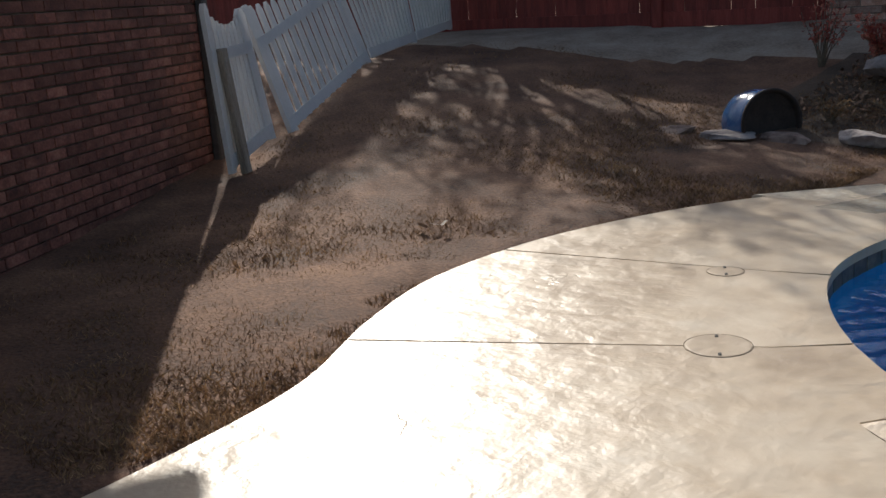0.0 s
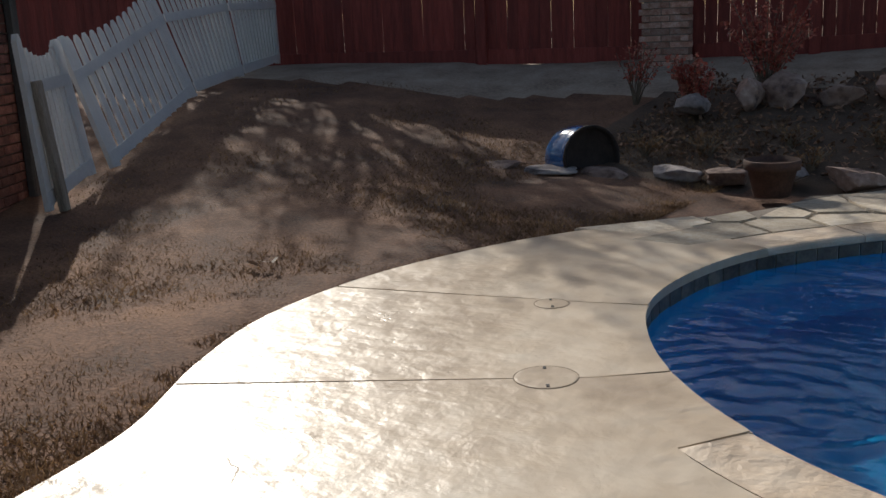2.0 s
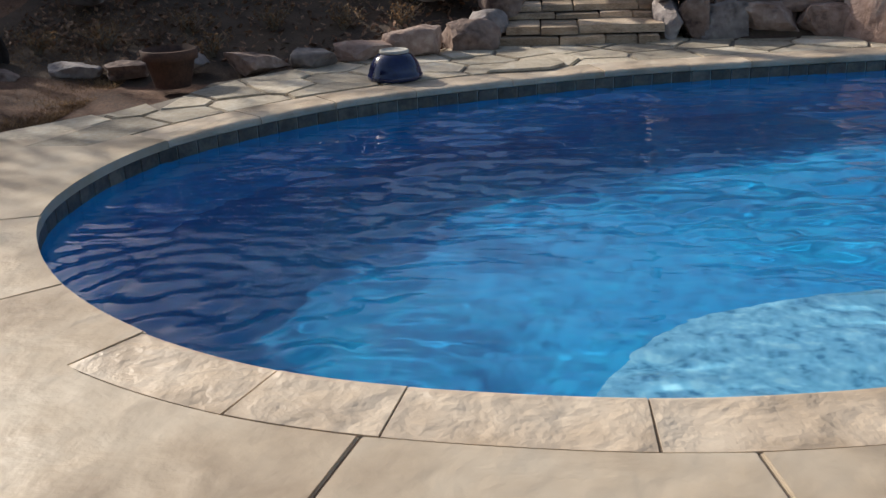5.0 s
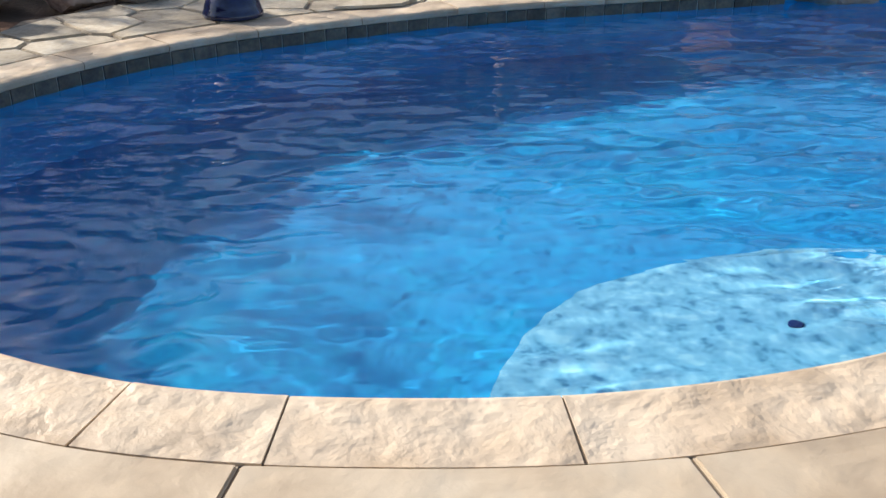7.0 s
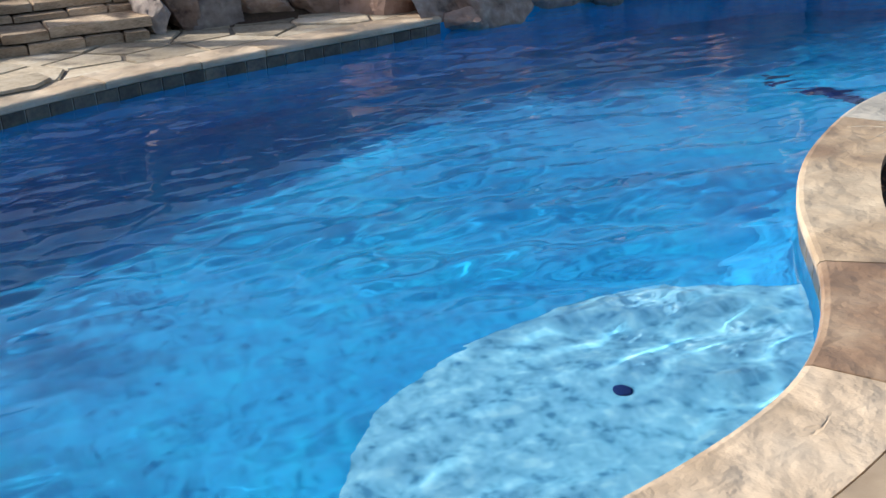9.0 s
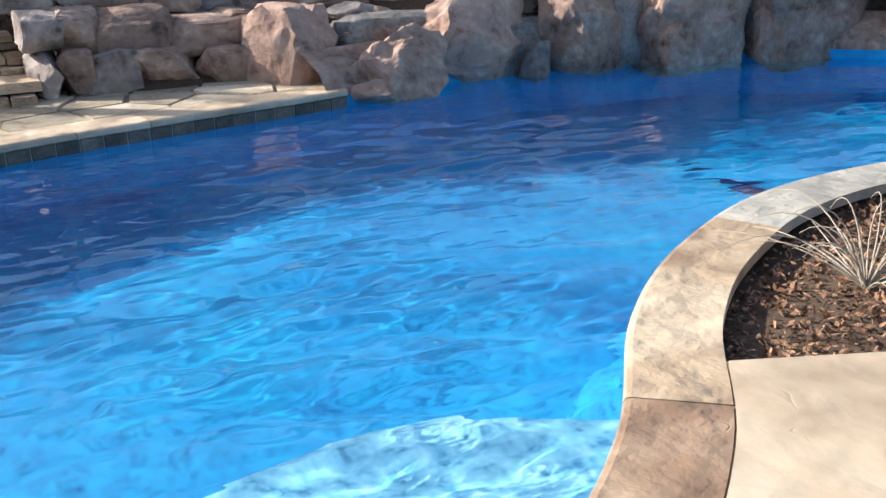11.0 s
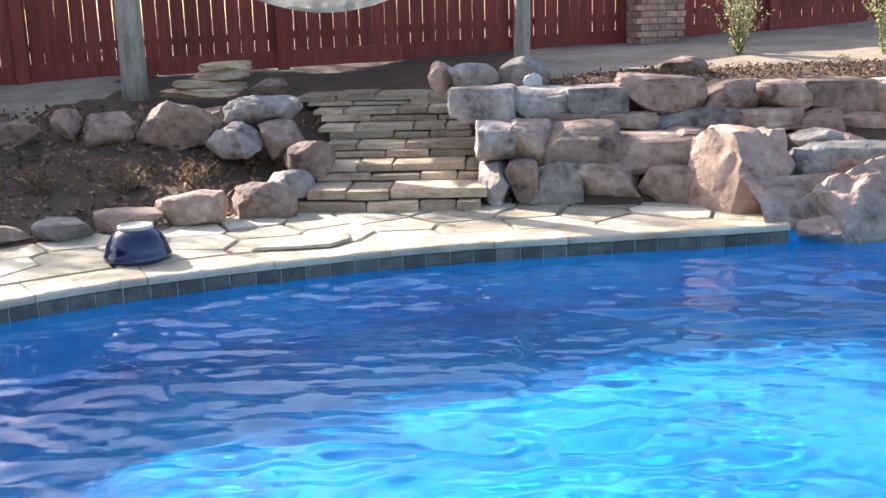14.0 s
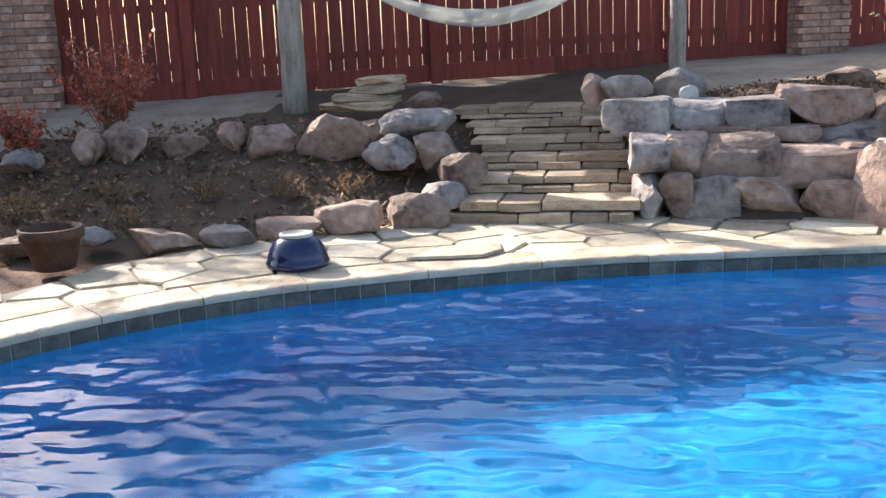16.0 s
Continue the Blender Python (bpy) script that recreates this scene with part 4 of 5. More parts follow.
LEFT = [(-0.80, 8.75, 0.09, 0.49, 0.24, "b"), (-0.37, 8.93, 0.11, 0.44, 0.28, "b"), (-0.19, 9.3, 0.17, 0.33, 0.18, "g"), (-0.15, 9.6, 0.34, 0.39, 0.28, "b"), (-0.58, 10.1, 0.65, 0.55, 0.24, "g"),
        (-0.76, 9.85, 0.43, 0.41, 0.28, "g"), (-0.38, 9.85, 0.45, 0.36, 0.25, "b"), (-1.04, 10.2, 0.60, 0.25, 0.18, "b"), (-1.90, 10.1, 0.54, 0.38, 0.28, "b"), (-2.29, 10.1, 0.60, 0.20, 0.20, "p")]
LEFT2 = [(-1.37, 10.05, 0.53, 0.62, 0.46, "b"), (-3.20, 9.9, 0.60, 0.48, 0.38, "b"), (-3.46, 9.7, 0.52, 0.24, 0.30, "b"), (-1.27, 8.48, 0.08, 0.51, 0.19, "p"), (-1.60, 8.28, 0.05, 0.47, 0.17, "g"),
         (-2.04, 8.13, 0.05, 0.51, 0.19, "b"), (-2.53, 8.08, 0.08, 0.31, 0.15, "g"), (-3.9, 9.4, 0.48, 0.36, 0.18, "g"), (-0.73, 10.9, 0.78, 0.35, 0.18, "b"), (-2.7, 10.0, 0.5, 0.4, 0.26, "b"),
         (-3.0, 7.9, 0.06, 0.4, 0.16, "b"), (-3.45, 7.85, 0.06, 0.42, 0.15, "g"), (-3.95, 7.62, 0.07, 0.4, 0.11, "b"), (-4.42, 7.5, 0.08, 0.5, 0.09, "g"), (-4.9, 7.45, 0.1, 0.42, 0.09, "b")]
wall_row("edging the planting slope", "planting slope stones", LEFT, 0.38, 0.55)
wall_row("edging the planting slope", "planting slope stones", LEFT2, 0.36, 0.45)
rng = random.Random(21)
for k in range(4):
    stone("stacked_slab", -1.3 + 0.06 * k, 11.0 + 0.04 * k, 0.77 + 0.075 * k, 0.66 - 0.09 * k, 0.085, 0.4, M_STEP, "flat buff stone slab left in a loose pile", "rock", "stone slab pile", 0.85, 60 + k, turn=rng.uniform(-0.4, 0.4))

# ---- stone steps ----
steps = empty("garden_steps", (0.5, 9.2, 0), "dry-laid buff sandstone garden steps climbing the slope", "steps")
STEP_ROWS = [(9.12, -0.12, 1.25, -0.02, 0.075), (9.2, -0.1, 1.3, 0.075, 0.15), (9.62, -0.02, 1.28, 0.15, 0.205), (9.72, -0.1, 1.3, 0.205, 0.265), (10.12, -0.06, 1.24, 0.265, 0.32), (10.2, -0.1, 1.22, 0.32, 0.38),
             (10.5, -0.1, 1.16, 0.38, 0.435), (10.56, -0.16, 1.14, 0.435, 0.49), (10.88, -0.22, 1.12, 0.49, 0.545), (10.94, -0.26, 1.14, 0.545, 0.60), (11.25, -0.36, 1.1, 0.60, 0.64), (11.3, -0.46, 1.12, 0.64, 0.70)]
for y, x0, x1, z0, z1 in STEP_ROWS:
    x = x0 + rng.uniform(-0.05, 0.05)
    while x < x1 - 0.1:
        w = min(rng.uniform(0.26, 0.62), x1 - x)
        if x1 - x - w < 0.14:
            w = x1 - x
        front = y + rng.uniform(-0.03, 0.03)
        outline = [(x + 0.006, front + rng.uniform(-0.015, 0.015)), (x + w * 0.5, front + rng.uniform(-0.02, 0.01)), (x + w - 0.006, front + rng.uniform(-0.015, 0.015)), (x + w - 0.006, y + 0.62), (x + 0.006, y + 0.62)]
        outline = [(px - 0.5, py - 9.2) for px, py in outline]
        part("step_stone", prism(outline, z0 + 0.004, z1 + rng.uniform(-0.012, 0.006), 0.008), M_STEP, steps)
        x += w

# ---- posts and hammock ----
M_POST = surface("peeled_log", [(0.20, 0.17, 0.14), (0.36, 0.32, 0.27), (0.48, 0.44, 0.38)], 6, 0.85, 0.5, 50, stretch=(3, 3, 0.5))


def log_post(x, y, z, r, tall, seed):
    rnd = random.Random(seed)
    pts, rad = [], []
    for k in range(9):
        pts.append((rnd.uniform(-0.006, 0.006), rnd.uniform(-0.006, 0.006), tall * k / 8 - 0.2))
        rad.append(r * (1.12 - 0.2 * k / 8) * rnd.uniform(0.985, 1.015))
    ob = part("log_post", tube(pts, rad, 12), M_POST, smooth=True)
    ob.matrix_basis = pose(x, y, z)
    return tagged(ob, "peeled grey log post holding up a hammock", "post", "hammock posts")


log_post(-2.08, 11.4, 0.76, 0.115, 2.6, 1)
log_post(1.64, 12.1, 0.97, 0.075, 2.4, 2)
M_CLOTH = surface("white_canvas", [(0.62, 0.62, 0.60), (0.78, 0.78, 0.76)], 5, 0.9, 0.2, 90)
M_ROPE = surface("cotton_rope", [(0.4, 0.37, 0.3), (0.6, 0.56, 0.48)], 30, 0.9, 0.4, 120)


def hammock():
    a, b = Vector((-2.0, 11.35, 2.45)), Vector((1.58, 12.05, 2.5))
    thing = empty("hammock", (0, 0, 0), "white canvas hammock slung between two log posts", "hammock")
    bm = bmesh.new()
    n, m = 28, 10
    grid = []
    for i in range(n + 1):
        u = 0.09 + 0.82 * i / n
        c = a.lerp(b, u)
        sag = 1.02 * (1 - (2 * u - 1) ** 2)
        half = 0.42 * math.sin(math.pi * (u - 0.06) / 0.88) ** 0.6
        row = []
        for j in range(m + 1):
            v = 2 * j / m - 1
            row.append(bm.verts.new((c.x - 0.19 * v * half, c.y + v * half, c.z - sag + 0.16 * abs(v) ** 2 * math.sin(math.pi * u) + 0.008 * noise.noise((u * 20, v * 4, 0)))))
        grid.append(row)
    for i in range(n):
        for j in range(m):
            bm.faces.new((grid[i][j], grid[i + 1][j], grid[i + 1][j + 1], grid[i][j + 1]))
    bmesh.ops.solidify(bm, geom=bm.faces[:], thickness=0.006)
    part("cloth", bm, M_CLOTH, thing, "sagging white canvas", True)
    for end, i in ((a, 0), (b, n)):
        u = 0.09 + 0.82 * i / n
        c = a.lerp(b, u)
        z = c.z - 1.02 * (1 - (2 * u - 1) ** 2)
        for k in range(5):
            v = (k - 2) / 2 * 0.14
            part("cord", tube([end, (c.x, c.y + v, z + 0.02)], [0.006, 0.006], 5), M_ROPE, thing)
    return thing


hammock()

# ---- pots ----
M_GLAZE = surface("dark_blue_glaze", [(0.006, 0.012, 0.05), (0.015, 0.03, 0.11)], 8, 0.14, 0.05, 30, coat=0.6)
M_GLAZE_LIGHT = surface("sky_blue_glaze", [(0.03, 0.11, 0.30), (0.08, 0.23, 0.47)], 6, 0.16, 0.08, 25, coat=0.6)
M_TERRACOTTA = surface("terracotta", [(0.055, 0.03, 0.022), (0.14, 0.075, 0.052)], 8, 0.9, 0.3, 50)
M_FOOT = surface("unglazed_clay", [(0.5, 0.46, 0.4), (0.66, 0.62, 0.55)], 12, 0.9, 0.2, 60)
bowl = empty("bowl", (-0.84, 7.7, 0.006), "dark blue glazed ceramic bowl upside down on the flagstones", "bowl")
part("body", lathe([(0.195, 0.0), (0.205, 0.012), (0.205, 0.035), (0.196, 0.045), (0.19, 0.075), (0.172, 0.12), (0.145, 0.16), (0.112, 0.188), (0.10, 0.192)], 48), M_GLAZE, bowl, "", True)
part("foot_ring", lathe([(0.10, 0.19), (0.108, 0.192), (0.106, 0.212), (0.096, 0.214), (0.09, 0.205)], 40), M_FOOT, bowl, "pale unglazed foot ring", True)
# clay coloured nearly black, so that the pot's mouth reads as shaded
M_MOUTHCLAY = surface("shaded_mouth_clay", [(0.018, 0.013, 0.011), (0.05, 0.036, 0.03)], 9, 0.95, 0.4, 50)
pot = empty("fallen_pot", (-4.38, 8.02, 0.15), "large blue glazed planter half buried on its side", "pot")
_m = Matrix.Rotation(radians(-27), 4, "Z") @ Matrix.Rotation(radians(86), 4, "Y")
ob = part("body", lathe([(0.17, 0.0), (0.22, 0.02), (0.268, 0.11), (0.285, 0.24), (0.278, 0.34), (0.266, 0.39), (0.278, 0.41), (0.274, 0.412), (0.27, 0.39), (0.266, 0.25), (0.25, 0.08), (0.1, 0.03)], 48), M_GLAZE_LIGHT, pot, "", True)
ob.matrix_basis = _m @ Matrix.Translation((0, 0, -0.2))
ob = part("inner_wall", lathe([(0.279, 0.41), (0.29, 0.435), (0.288, 0.455), (0.276, 0.461), (0.262, 0.45), (0.25, 0.39), (0.262, 0.3), (0.25, 0.1), (0.12, 0.05)], 48), M_MOUTHCLAY, pot, "bare clay lip and inside, coloured dark for the shaded mouth", True)
ob.matrix_basis = _m @ Matrix.Translation((0, 0, -0.2))
tpot = empty("terracotta_pot", (-2.5, 7.62, -0.005), "chipped old terracotta pot by the patio edge", "pot")
part("body", lathe([(0.13, 0.0), (0.135, 0.01), (0.18, 0.2), (0.205, 0.205), (0.21, 0.275), (0.195, 0.28), (0.18, 0.21), (0.14, 0.19), (0.02, 0.185)], 36), M_TERRACOTTA, tpot, "", True)
part("soil", lathe([(0.168, 0.19), (0.168, 0.2), (0.1, 0.215), (0.02, 0.22)], 24), M_DIRT, tpot, "dry soil", True)

# ---- fittings in the deck ----
M_NAVY = surface("navy_plastic", [(0.003, 0.012, 0.08), (0.005, 0.02, 0.11)], 8, 0.9, 0.1, 40, spec=0.1)
M_HOLE_SHADE = surface("hole_shade", [(0.01, 0.01, 0.01), (0.03, 0.03, 0.03)], 20, 0.7, 0.1, 80)


def lid(x, y, r, label):
    thing = empty("skimmer_lid", (x, y, 0), label, "lid", "skimmer lids")
    part("rim", lathe([(r, -0.02), (r, 0.0015), (r - 0.003, 0.0015), (r - 0.003, -0.02)], 48), M_JOINT, thing, "brown seam")
    part("cover", lathe([(r - 0.006, -0.02), (r - 0.006, 0.002), (r - 0.014, 0.003), (0.01, 0.003)], 48), M_DECK, thing)
    # small near-black blocks stand in for the shade inside two finger holes
    for s in (-1, 1):
        part("finger_hole", bevelled(0.026, 0.014, 0.004, 0.0015), M_HOLE_SHADE, thing, "dark block standing in for a shaded finger hole").matrix_basis = Matrix.Rotation(radians(124), 4, "Z") @ Matrix.Translation((s * (r - 0.03), 0, 0.004))


lid(-2.0, 3.4, 0.133, "round concrete-coloured skimmer lid set in the deck")
lid(-2.51, 4.33, 0.09, "small round lid set in the deck joint")
ob = part("ledge_drain", lathe([(0.028, 0), (0.028, 0.008), (0.024, 0.012), (0.01, 0.014)], 24), M_NAVY)
ob.matrix_basis = pose(1.44, 3.58, -0.36)
tagged(ob, "round dark blue drain cover on the shallow ledge", "drain")
# dark blue underwater shape, built in the form of a brush
brush = empty("pool_brush", (5.15, 6.4, floor_z(5.15, 6.4) + 0.03), "dark blue brush-shaped object on the pool floor", "pool brush", turn=radians(-80))
part("head", bevelled(0.7, 0.13, 0.06, 0.02), M_NAVY, brush)
part("socket", tube([(0.45, 0, 0.03), (0.62, 0.02, 0.06)], [0.03, 0.025], 10), M_NAVY, brush)


# ---- plants ----
M_LEAF = surface("grey_green_leaf", [(0.30, 0.33, 0.13), (0.46, 0.49, 0.23), (0.60, 0.60, 0.36)], 9, 0.7, 0.1, 40, vary=0.3, island=True)
M_STEM = surface("dry_stem", [(0.12, 0.09, 0.06), (0.26, 0.21, 0.15)], 9, 0.9, 0.3, 60)
M_PALE_STEM = surface("bleached_stem", [(0.30, 0.26, 0.21), (0.52, 0.47, 0.40)], 9, 0.85, 0.3, 60)
M_RED = surface("red_winter_leaf", [(0.24, 0.045, 0.04), (0.46, 0.12, 0.085), (0.60, 0.30, 0.21)], 9, 0.5, 0.1, 40, vary=0.4, island=True)
for _leafy in (M_LEAF, M_RED):
    thin(_leafy)
M_BARK = surface("grey_bark", [(0.07, 0.055, 0.045), (0.17, 0.14, 0.12)], 6, 0.95, 0.8, 30, stretch=(3, 3, 0.6))
M_MULCH = surface("bark_mulch", [(0.10, 0.05, 0.032), (0.25, 0.135, 0.08), (0.40, 0.26, 0.165)], 30, 0.95, 0.6, 120, vary=0.5, island=True)
M_BLADE = surface("straw_grass", [(0.10, 0.055, 0.028), (0.24, 0.14, 0.07), (0.38, 0.25, 0.135)], 4, 0.9, 0.0, 40, vary=0.45, island=True)


thin(M_BLADE, 0.3)


def leaf_quad(bm, p, size, rnd, up=0.0):
    a = Vector((rnd.gauss(0, 1), rnd.gauss(0, 1), rnd.gauss(0, 1) + up)).normalized()
    b = a.orthogonal().normalized()
    b.rotate(Matrix.Rotation(rnd.uniform(0, 6.28), 3, a))
    c = a.cross(b)
    v = [bm.verts.new(p + b * size), bm.verts.new(p + c * size * 0.42), bm.verts.new(p - b * size * 0.8), bm.verts.new(p - c * size * 0.42)]
    bm.faces.new(v)


def merge_tubes(bm, pts, rad, sides=5):
    rings = []
    for k, p in enumerate(pts):
        a, b = pts[max(0, k - 1)], pts[min(len(pts) - 1, k + 1)]
        q = Vector((0, 0, 1)).rotation_difference(b - a)
        rings.append([bm.verts.new(p + q @ Vector((rad[k] * math.cos(2 * math.pi * s / sides), rad[k] * math.sin(2 * math.pi * s / sides), 0))) for s in range(sides)])
    for r0, r1 in zip(rings, rings[1:]):
        for s in range(sides):
            bm.faces.new((r0[s], r0[(s + 1) % sides], r1[(s + 1) % sides], r1[s]))


def sprig_shrub(x, y, tall, wide, seed, label, leaf=None, stem=None, count=16, size=0.03, group="terrace shrubs", category="shrub", name="shrub", per=22, low=0.25):
    """Arching stems from one crown, dressed with small leaves."""
    rnd = random.Random(seed)
    leaves = bmesh.new()
    thing = empty(name, (x, y, ground_z(x, y) - 0.02), label, category, group)
    for _ in range(count):
        a, out = rnd.uniform(0, 6.28), rnd.uniform(0.15, 1.0) * wide / 2
        h = tall * rnd.uniform(0.6, 1.0)
        way = Vector((math.cos(a), math.sin(a), 0))
        pts = [way * (0.02 + out * t ** 1.3) + Vector((rnd.uniform(-0.012, 0.012), rnd.uniform(-0.012, 0.012), h * (t - 0.12 * t * t))) for t in [k / 6 for k in range(7)]]
        stalk = bmesh.new()
        merge_tubes(stalk, pts, [0.006 * (1 - 0.8 * k / 6) + 0.0012 for k in range(7)], 4)
        part("stem", stalk, stem or M_STEM, thing)
        for _ in range(per):
            t = rnd.uniform(low, 1.0) * 6
            k = min(5, int(t))
            p = pts[k].lerp(pts[k + 1], t - k) + Vector((rnd.gauss(0, 0.018), rnd.gauss(0, 0.018), rnd.gauss(0, 0.018)))
            leaf_quad(leaves, p, size * rnd.uniform(0.6, 1.3), rnd)
    part("foliage", leaves, leaf or M_LEAF, thing)["kind"] = "stuff"
    return thing


sprig_shrub(3.75, 12.0, 0.85, 0.66, 1, "wispy grey-green shrub on the bare terrace", count=34, per=34, size=0.019, low=0.04)
sprig_shrub(5.1, 11.8, 0.8, 0.5, 2, "wispy grey-green shrub on the bare terrace", count=28, per=34, size=0.019, low=0.04)
sprig_shrub(7.17, 12.2, 0.86, 0.46, 3, "wispy grey-green shrub on the bare terrace", count=28, per=34, size=0.019, low=0.04)
for k, (x, y, h) in enumerate(((6.2, 12.0, 0.32), (4.5, 11.2, 0.14), (6.75, 11.5, 0.18), (2.4, 9.75, 0.1), (3.3, 9.85, 0.12), (1.5, 11.2, 0.12), (9.0, 11.6, 0.3), (7.9, 11.2, 0.16), (2.75, 9.7, 0.1))):
    sprig_shrub(x, y, h, h * 0.7, 30 + k, "small dry weed sprouting from bare soil", M_BLADE, M_PALE_STEM, 7, 0.014, "dry weeds", "weed", "weed", 8)
sprig_shrub(-3.44, 10.2, 1.2, 1.05, 11, "leggy bush with red winter leaves", M_RED, M_STEM, 36, 0.034, "red-leaved bushes", "bush", "red_bush", 40, 0.35)
sprig_shrub(-3.95, 9.6, 0.7, 0.6, 12, "leggy bush with red winter leaves", M_RED, M_STEM, 22, 0.032, "red-leaved bushes", "bush", "red_bush", 40, 0.35)
sprig_shrub(-4.7, 9.9, 0.75, 0.7, 13, "leggy bush with red winter leaves", M_RED, M_STEM, 18, 0.026, "red-leaved bushes", "bush", "red_bush", 20, 0.4)
for k, (x, y) in enumerate(((-2.1, 9.2), (-2.8, 9.0), (-1.5, 9.3), (-3.4, 8.6), (-2.5, 8.6), (-1.0, 9.5), (-3.9, 8.4))):
    sprig_shrub(x, y, 0.26, 0.5, 50 + k, "low dead perennial clump on the shaded slope", M_BLADE, M_STEM, 16, 0.022, "dead perennials", "plant", "dead_perennial", 10)


def twig_plant(x, y, seed):
    """A bleached, leafless ornamental plant with long curving whips."""
    rnd = random.Random(seed)
    thing = empty("dry_twig_plant", (x, y, ground_z(x, y) - 0.01), "bleached leafless twiggy plant in the mulch bed", "plant")
    for _ in range(38):
        a, out, h = rnd.uniform(0, 6.28), rnd.uniform(0.15, 0.6), rnd.uniform(0.1, 0.5)
        way, side = Vector((math.cos(a), math.sin(a), 0)), Vector((-math.sin(a), math.cos(a), 0))
        bend = rnd.uniform(-0.2, 0.2)
        pts = [way * (out * t) + side * (bend * t * t) + Vector((0, 0, h * (1.9 * t - 1.35 * t * t))) for t in [k / 8 for k in range(9)]]
        part("whip", tube(pts, [0.0042 * (1 - 0.7 * k / 8) for k in range(9)], 5), M_PALE_STEM, thing)


twig_plant(3.6, 3.95, 4)


# ---- loose cover ----
def chips(name, spots, material, label, category, size):
    bm = bmesh.new()
    rnd = random.Random(len(spots))
    for x, y, z in spots:
        leaf_quad(bm, Vector((x, y, z)), size * rnd.uniform(0.5, 1.4), rnd, 1.5)
    return tagged(part(name, bm, material), label, category, kind="stuff")


rng = random.Random(8)
bed = [RING[k] for k in range(0, ring_index(2.64, 3.61))] + [(2.7, 3.6), (4.5, 2.9), (6.5, 2.4), (6.5, 4.4)]
spots = []
while len(spots) < 9000:
    x, y = rng.uniform(2.6, 6.2), rng.uniform(2.5, 5.0)
    if inside(x, y, bed):
        spots.append((x, y, ground_z(x, y) - 0.015 + rng.uniform(0, 0.03)))
chips("bark_mulch", spots, M_MULCH, "loose brown bark mulch over the planting bed", "mulch", 0.02)
spots = []
while len(spots) < 9000:
    x, y = rng.uniform(1.0, 7.0), rng.uniform(10.1, 11.4)
    spots.append((x, y, ground_z(x, y) + rng.uniform(-0.02, 0.015)))
chips("terrace_mulch", spots, M_MULCH, "reddish bark mulch along the terrace edge", "mulch", 0.022)
spots = []
while len(spots) < 2500:
    x, y = rng.uniform(-4.4, -0.2), rng.uniform(8.4, 11.0)
    spots.append((x, y, ground_z(x, y) + rng.uniform(-0.02, 0.03)))
chips("leaf_litter", spots, M_MULCH, "dead leaves over the shaded planting slope", "leaves", 0.04)


def lawn_blades():
    rnd = random.Random(2)
    verts, faces = [], []
    deck_poly = list(DECK_EDGE) + [(-2.8, -4.0), (0, -4.0), (0, 7.7)]
    made = 0
    while made < 60000:
        t = rnd.random() ** 1.4
        x, y = -3.0 - 6.0 * t * rnd.random() ** 0.7, rnd.uniform(1.2, 9.6)
        if inside(x, y, deck_poly) or x < -6.7 - 0.6 * (y - 4.2):
            continue
        z = ground_z(x, y) - 0.03
        h = rnd.uniform(0.005, 0.028) * (0.6 + 0.8 * max(0, noise.noise((x * 1.4, y * 1.4, 9)) + 0.4))
        a, lx, ly = rnd.uniform(0, 6.28), rnd.gauss(0, 0.025), rnd.gauss(0, 0.025)
        dx, dy = 0.0045 * math.cos(a), 0.0045 * math.sin(a)
        k = len(verts)
        verts += [(x - dx, y - dy, z), (x + dx, y + dy, z), (x + lx, y + ly, z + h + 0.01)]
        faces.append((k, k + 1, k + 2))
        made += 1
    me = bpy.data.meshes.new("lawn_grass")
    me.from_pydata(verts, [], faces)
    me.materials.append(M_BLADE)
    return tagged(new("lawn_grass", me), "short straw-coloured dormant grass blades", "grass", kind="stuff")


lawn_blades()
_z = ground_z(-4.45, 4.15)
bm = bmesh.new()
for k in range(3):
    leaf_quad(bm, Vector((0.06 * k, 0.03 * k, 0.02 + 0.01 * k)), 0.065, random.Random(k + 3), 2.0)
ob = part("fallen_leaf", bm, M_PALE_STEM)
ob.matrix_basis = pose(-4.45, 4.15, _z)
tagged(ob, "pale curled dead leaf lying on the lawn", "leaf")

# ---- stump and log at the terrace end ----
stump = empty("tree_stump", (8.55, 10.5, ground_z(8.55, 10.5) - 0.05), "broken rusty-brown tree stump on the terrace", "stump")
part("trunk", tube([(0, 0, -0.1), (0.02, 0, 0.2), (0.0, 0.01, 0.5), (0.03, 0, 0.75)], [0.34, 0.3, 0.27, 0.25], 14), M_ROCK_BROWN, stump, "", True)
log_post(9.45, 10.6, ground_z(9.45, 10.6), 0.13, 1.9, 9)


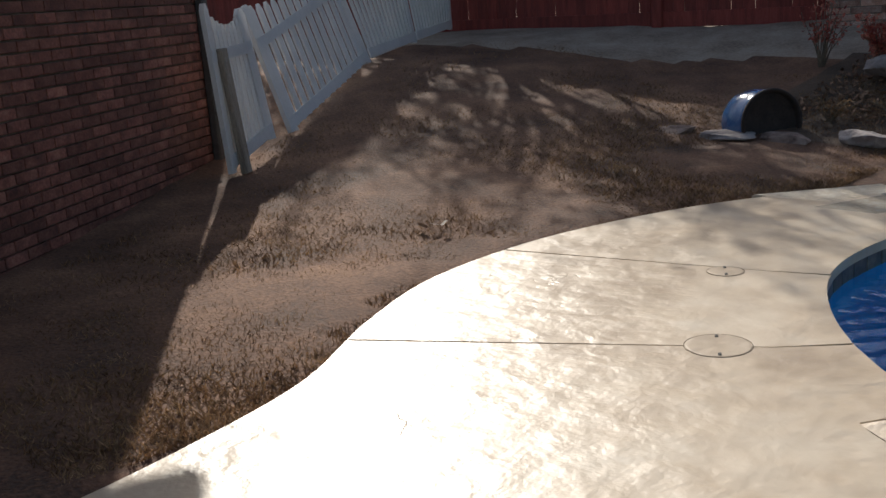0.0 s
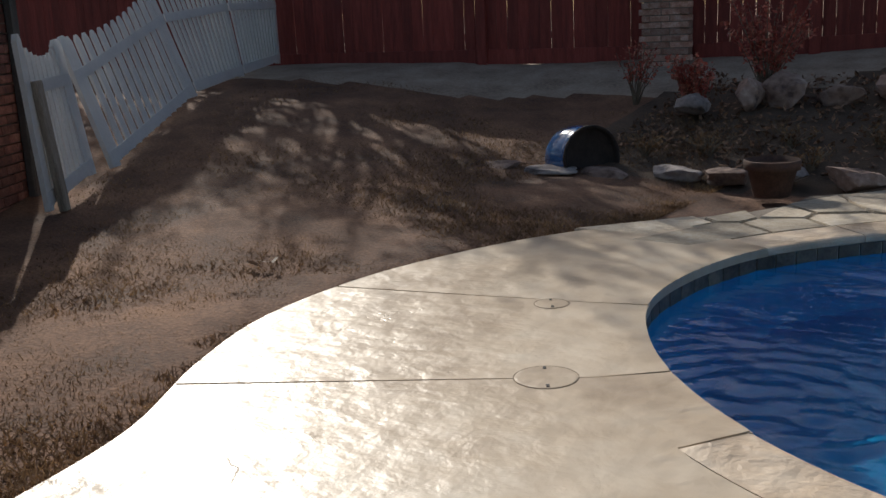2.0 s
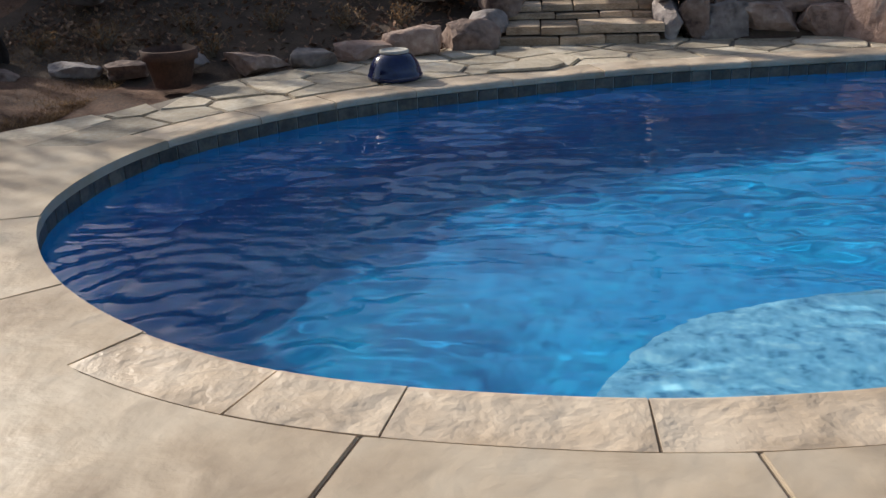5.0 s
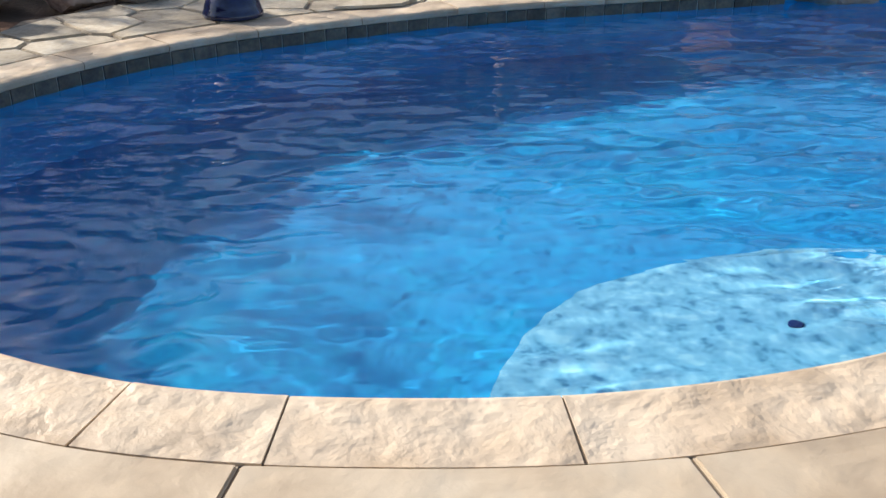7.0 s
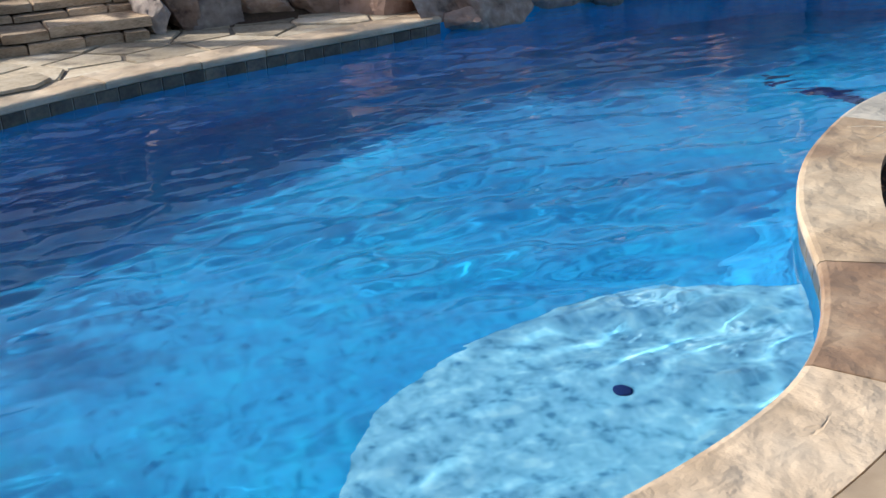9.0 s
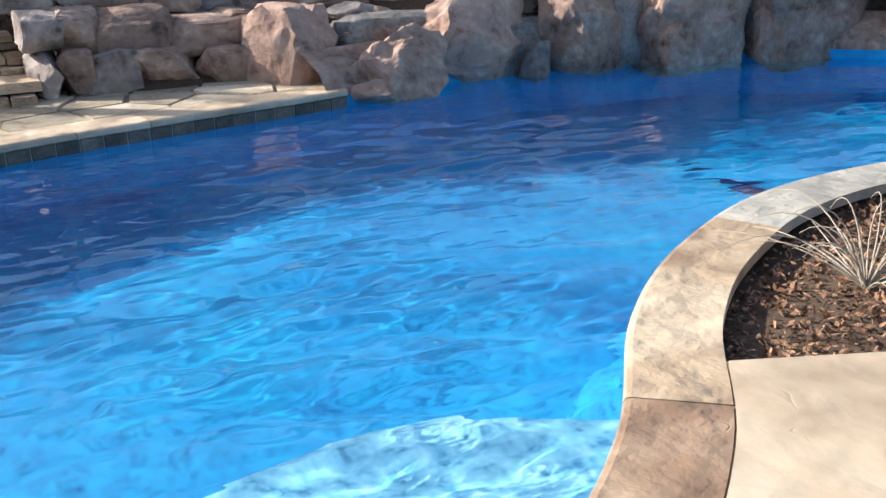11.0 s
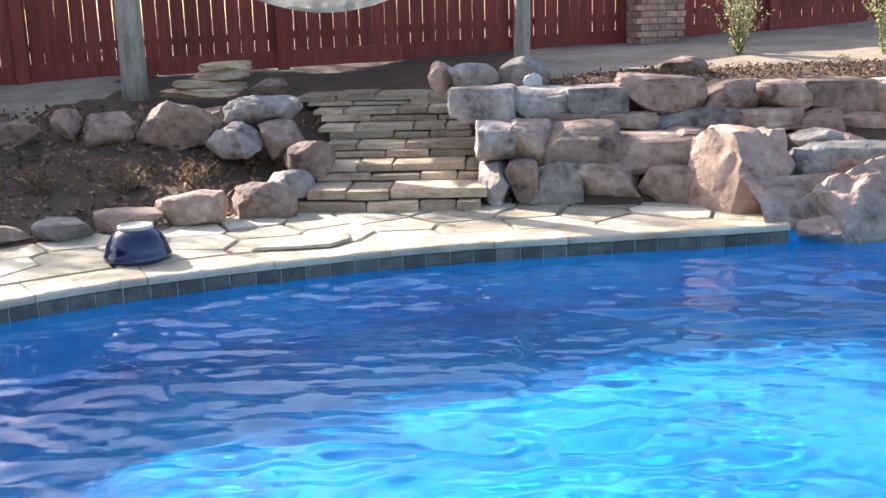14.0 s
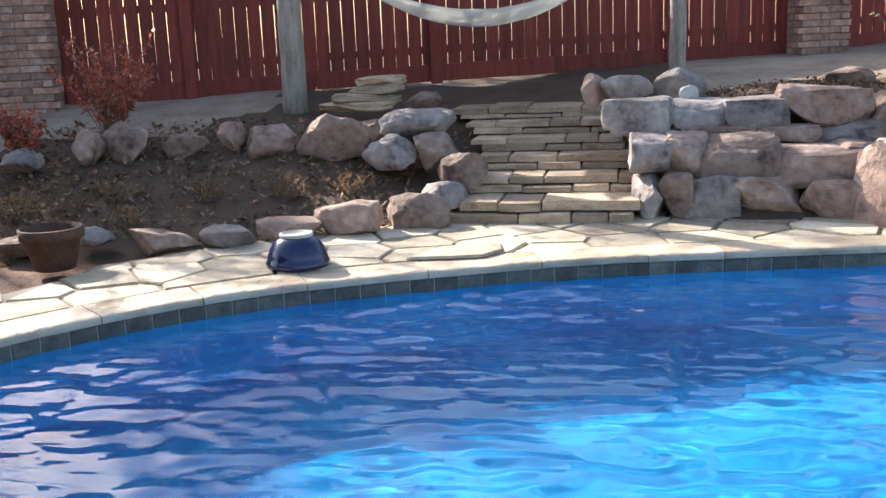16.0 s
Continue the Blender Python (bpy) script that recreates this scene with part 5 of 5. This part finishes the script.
# ---- trees beyond the fence ----
def tree(x, y, tall, seed, label, dense=0.7):
    rnd = random.Random(seed)
    limbs, leaves = bmesh.new(), bmesh.new()
    trunk_pts = [Vector((0.15 * math.sin(k * 0.9 + seed), 0.12 * math.cos(k * 1.3), tall * 0.42 * k / 5)) for k in range(6)]
    trunk = bmesh.new()
    merge_tubes(trunk, trunk_pts, [tall * 0.022 * (1.25 - 0.1 * k) for k in range(6)], 10)

    def grow(p, way, length, rad, level):
        pts = [p]
        for _ in range(4):
            way = (way + Vector((rnd.gauss(0, 0.16), rnd.gauss(0, 0.16), rnd.gauss(0.04, 0.12)))).normalized()
            pts.append(pts[-1] + way * length / 4)
        merge_tubes(limbs, pts, [rad * (1 - 0.16 * k) for k in range(5)], 6 if level < 2 else 4)
        if level < 4:
            for _ in range(4 if level < 2 else 3):
                k = rnd.randint(1, 4)
                side = Vector((rnd.gauss(0, 1), rnd.gauss(0, 1), rnd.gauss(0.25, 0.6))).normalized()
                grow(pts[k], (way * 0.7 + side * 0.8).normalized(), length * rnd.uniform(0.55, 0.8), rad * 0.55, level + 1)
        else:
            for q in pts[1:]:
                for _ in range(int(dense + rnd.random())):
                    leaf_quad(leaves, q + Vector((rnd.gauss(0, 0.1), rnd.gauss(0, 0.1), rnd.gauss(0, 0.1))), 0.06, rnd)

    for k in range(6):
        a = 6.28 * k / 6 + rnd.uniform(-0.4, 0.4)
        grow(trunk_pts[3 + k % 3], Vector((math.cos(a), math.sin(a), rnd.uniform(0.6, 1.4))).normalized(), tall * 0.26, tall * 0.011, 0)
    thing = empty("tree", (x, y, 0.7), label, "tree", "trees behind the fence")
    part("trunk", trunk, M_BARK, thing, "", True)
    part("branchwork", limbs, M_BARK, thing, "bare winter branches")["kind"] = "stuff"
    part("crown", leaves, M_BLADE, thing, "few dry brown leaves")["kind"] = "stuff"
    return thing


elm = tree(-11.4, 11.2, 6.8, 5, "tall winter tree with a few dry leaves behind the fence")
copy_thing(elm, pose(-4.9, 15.9, 0.7, 0, 0, 250))
copy_thing(elm, pose(-13.4, 10.4, 0.7, 0, 0, 110))
tree(-8.6, 13.3, 5.8, 8, "leafy brown oak behind the red fence", 2.2)
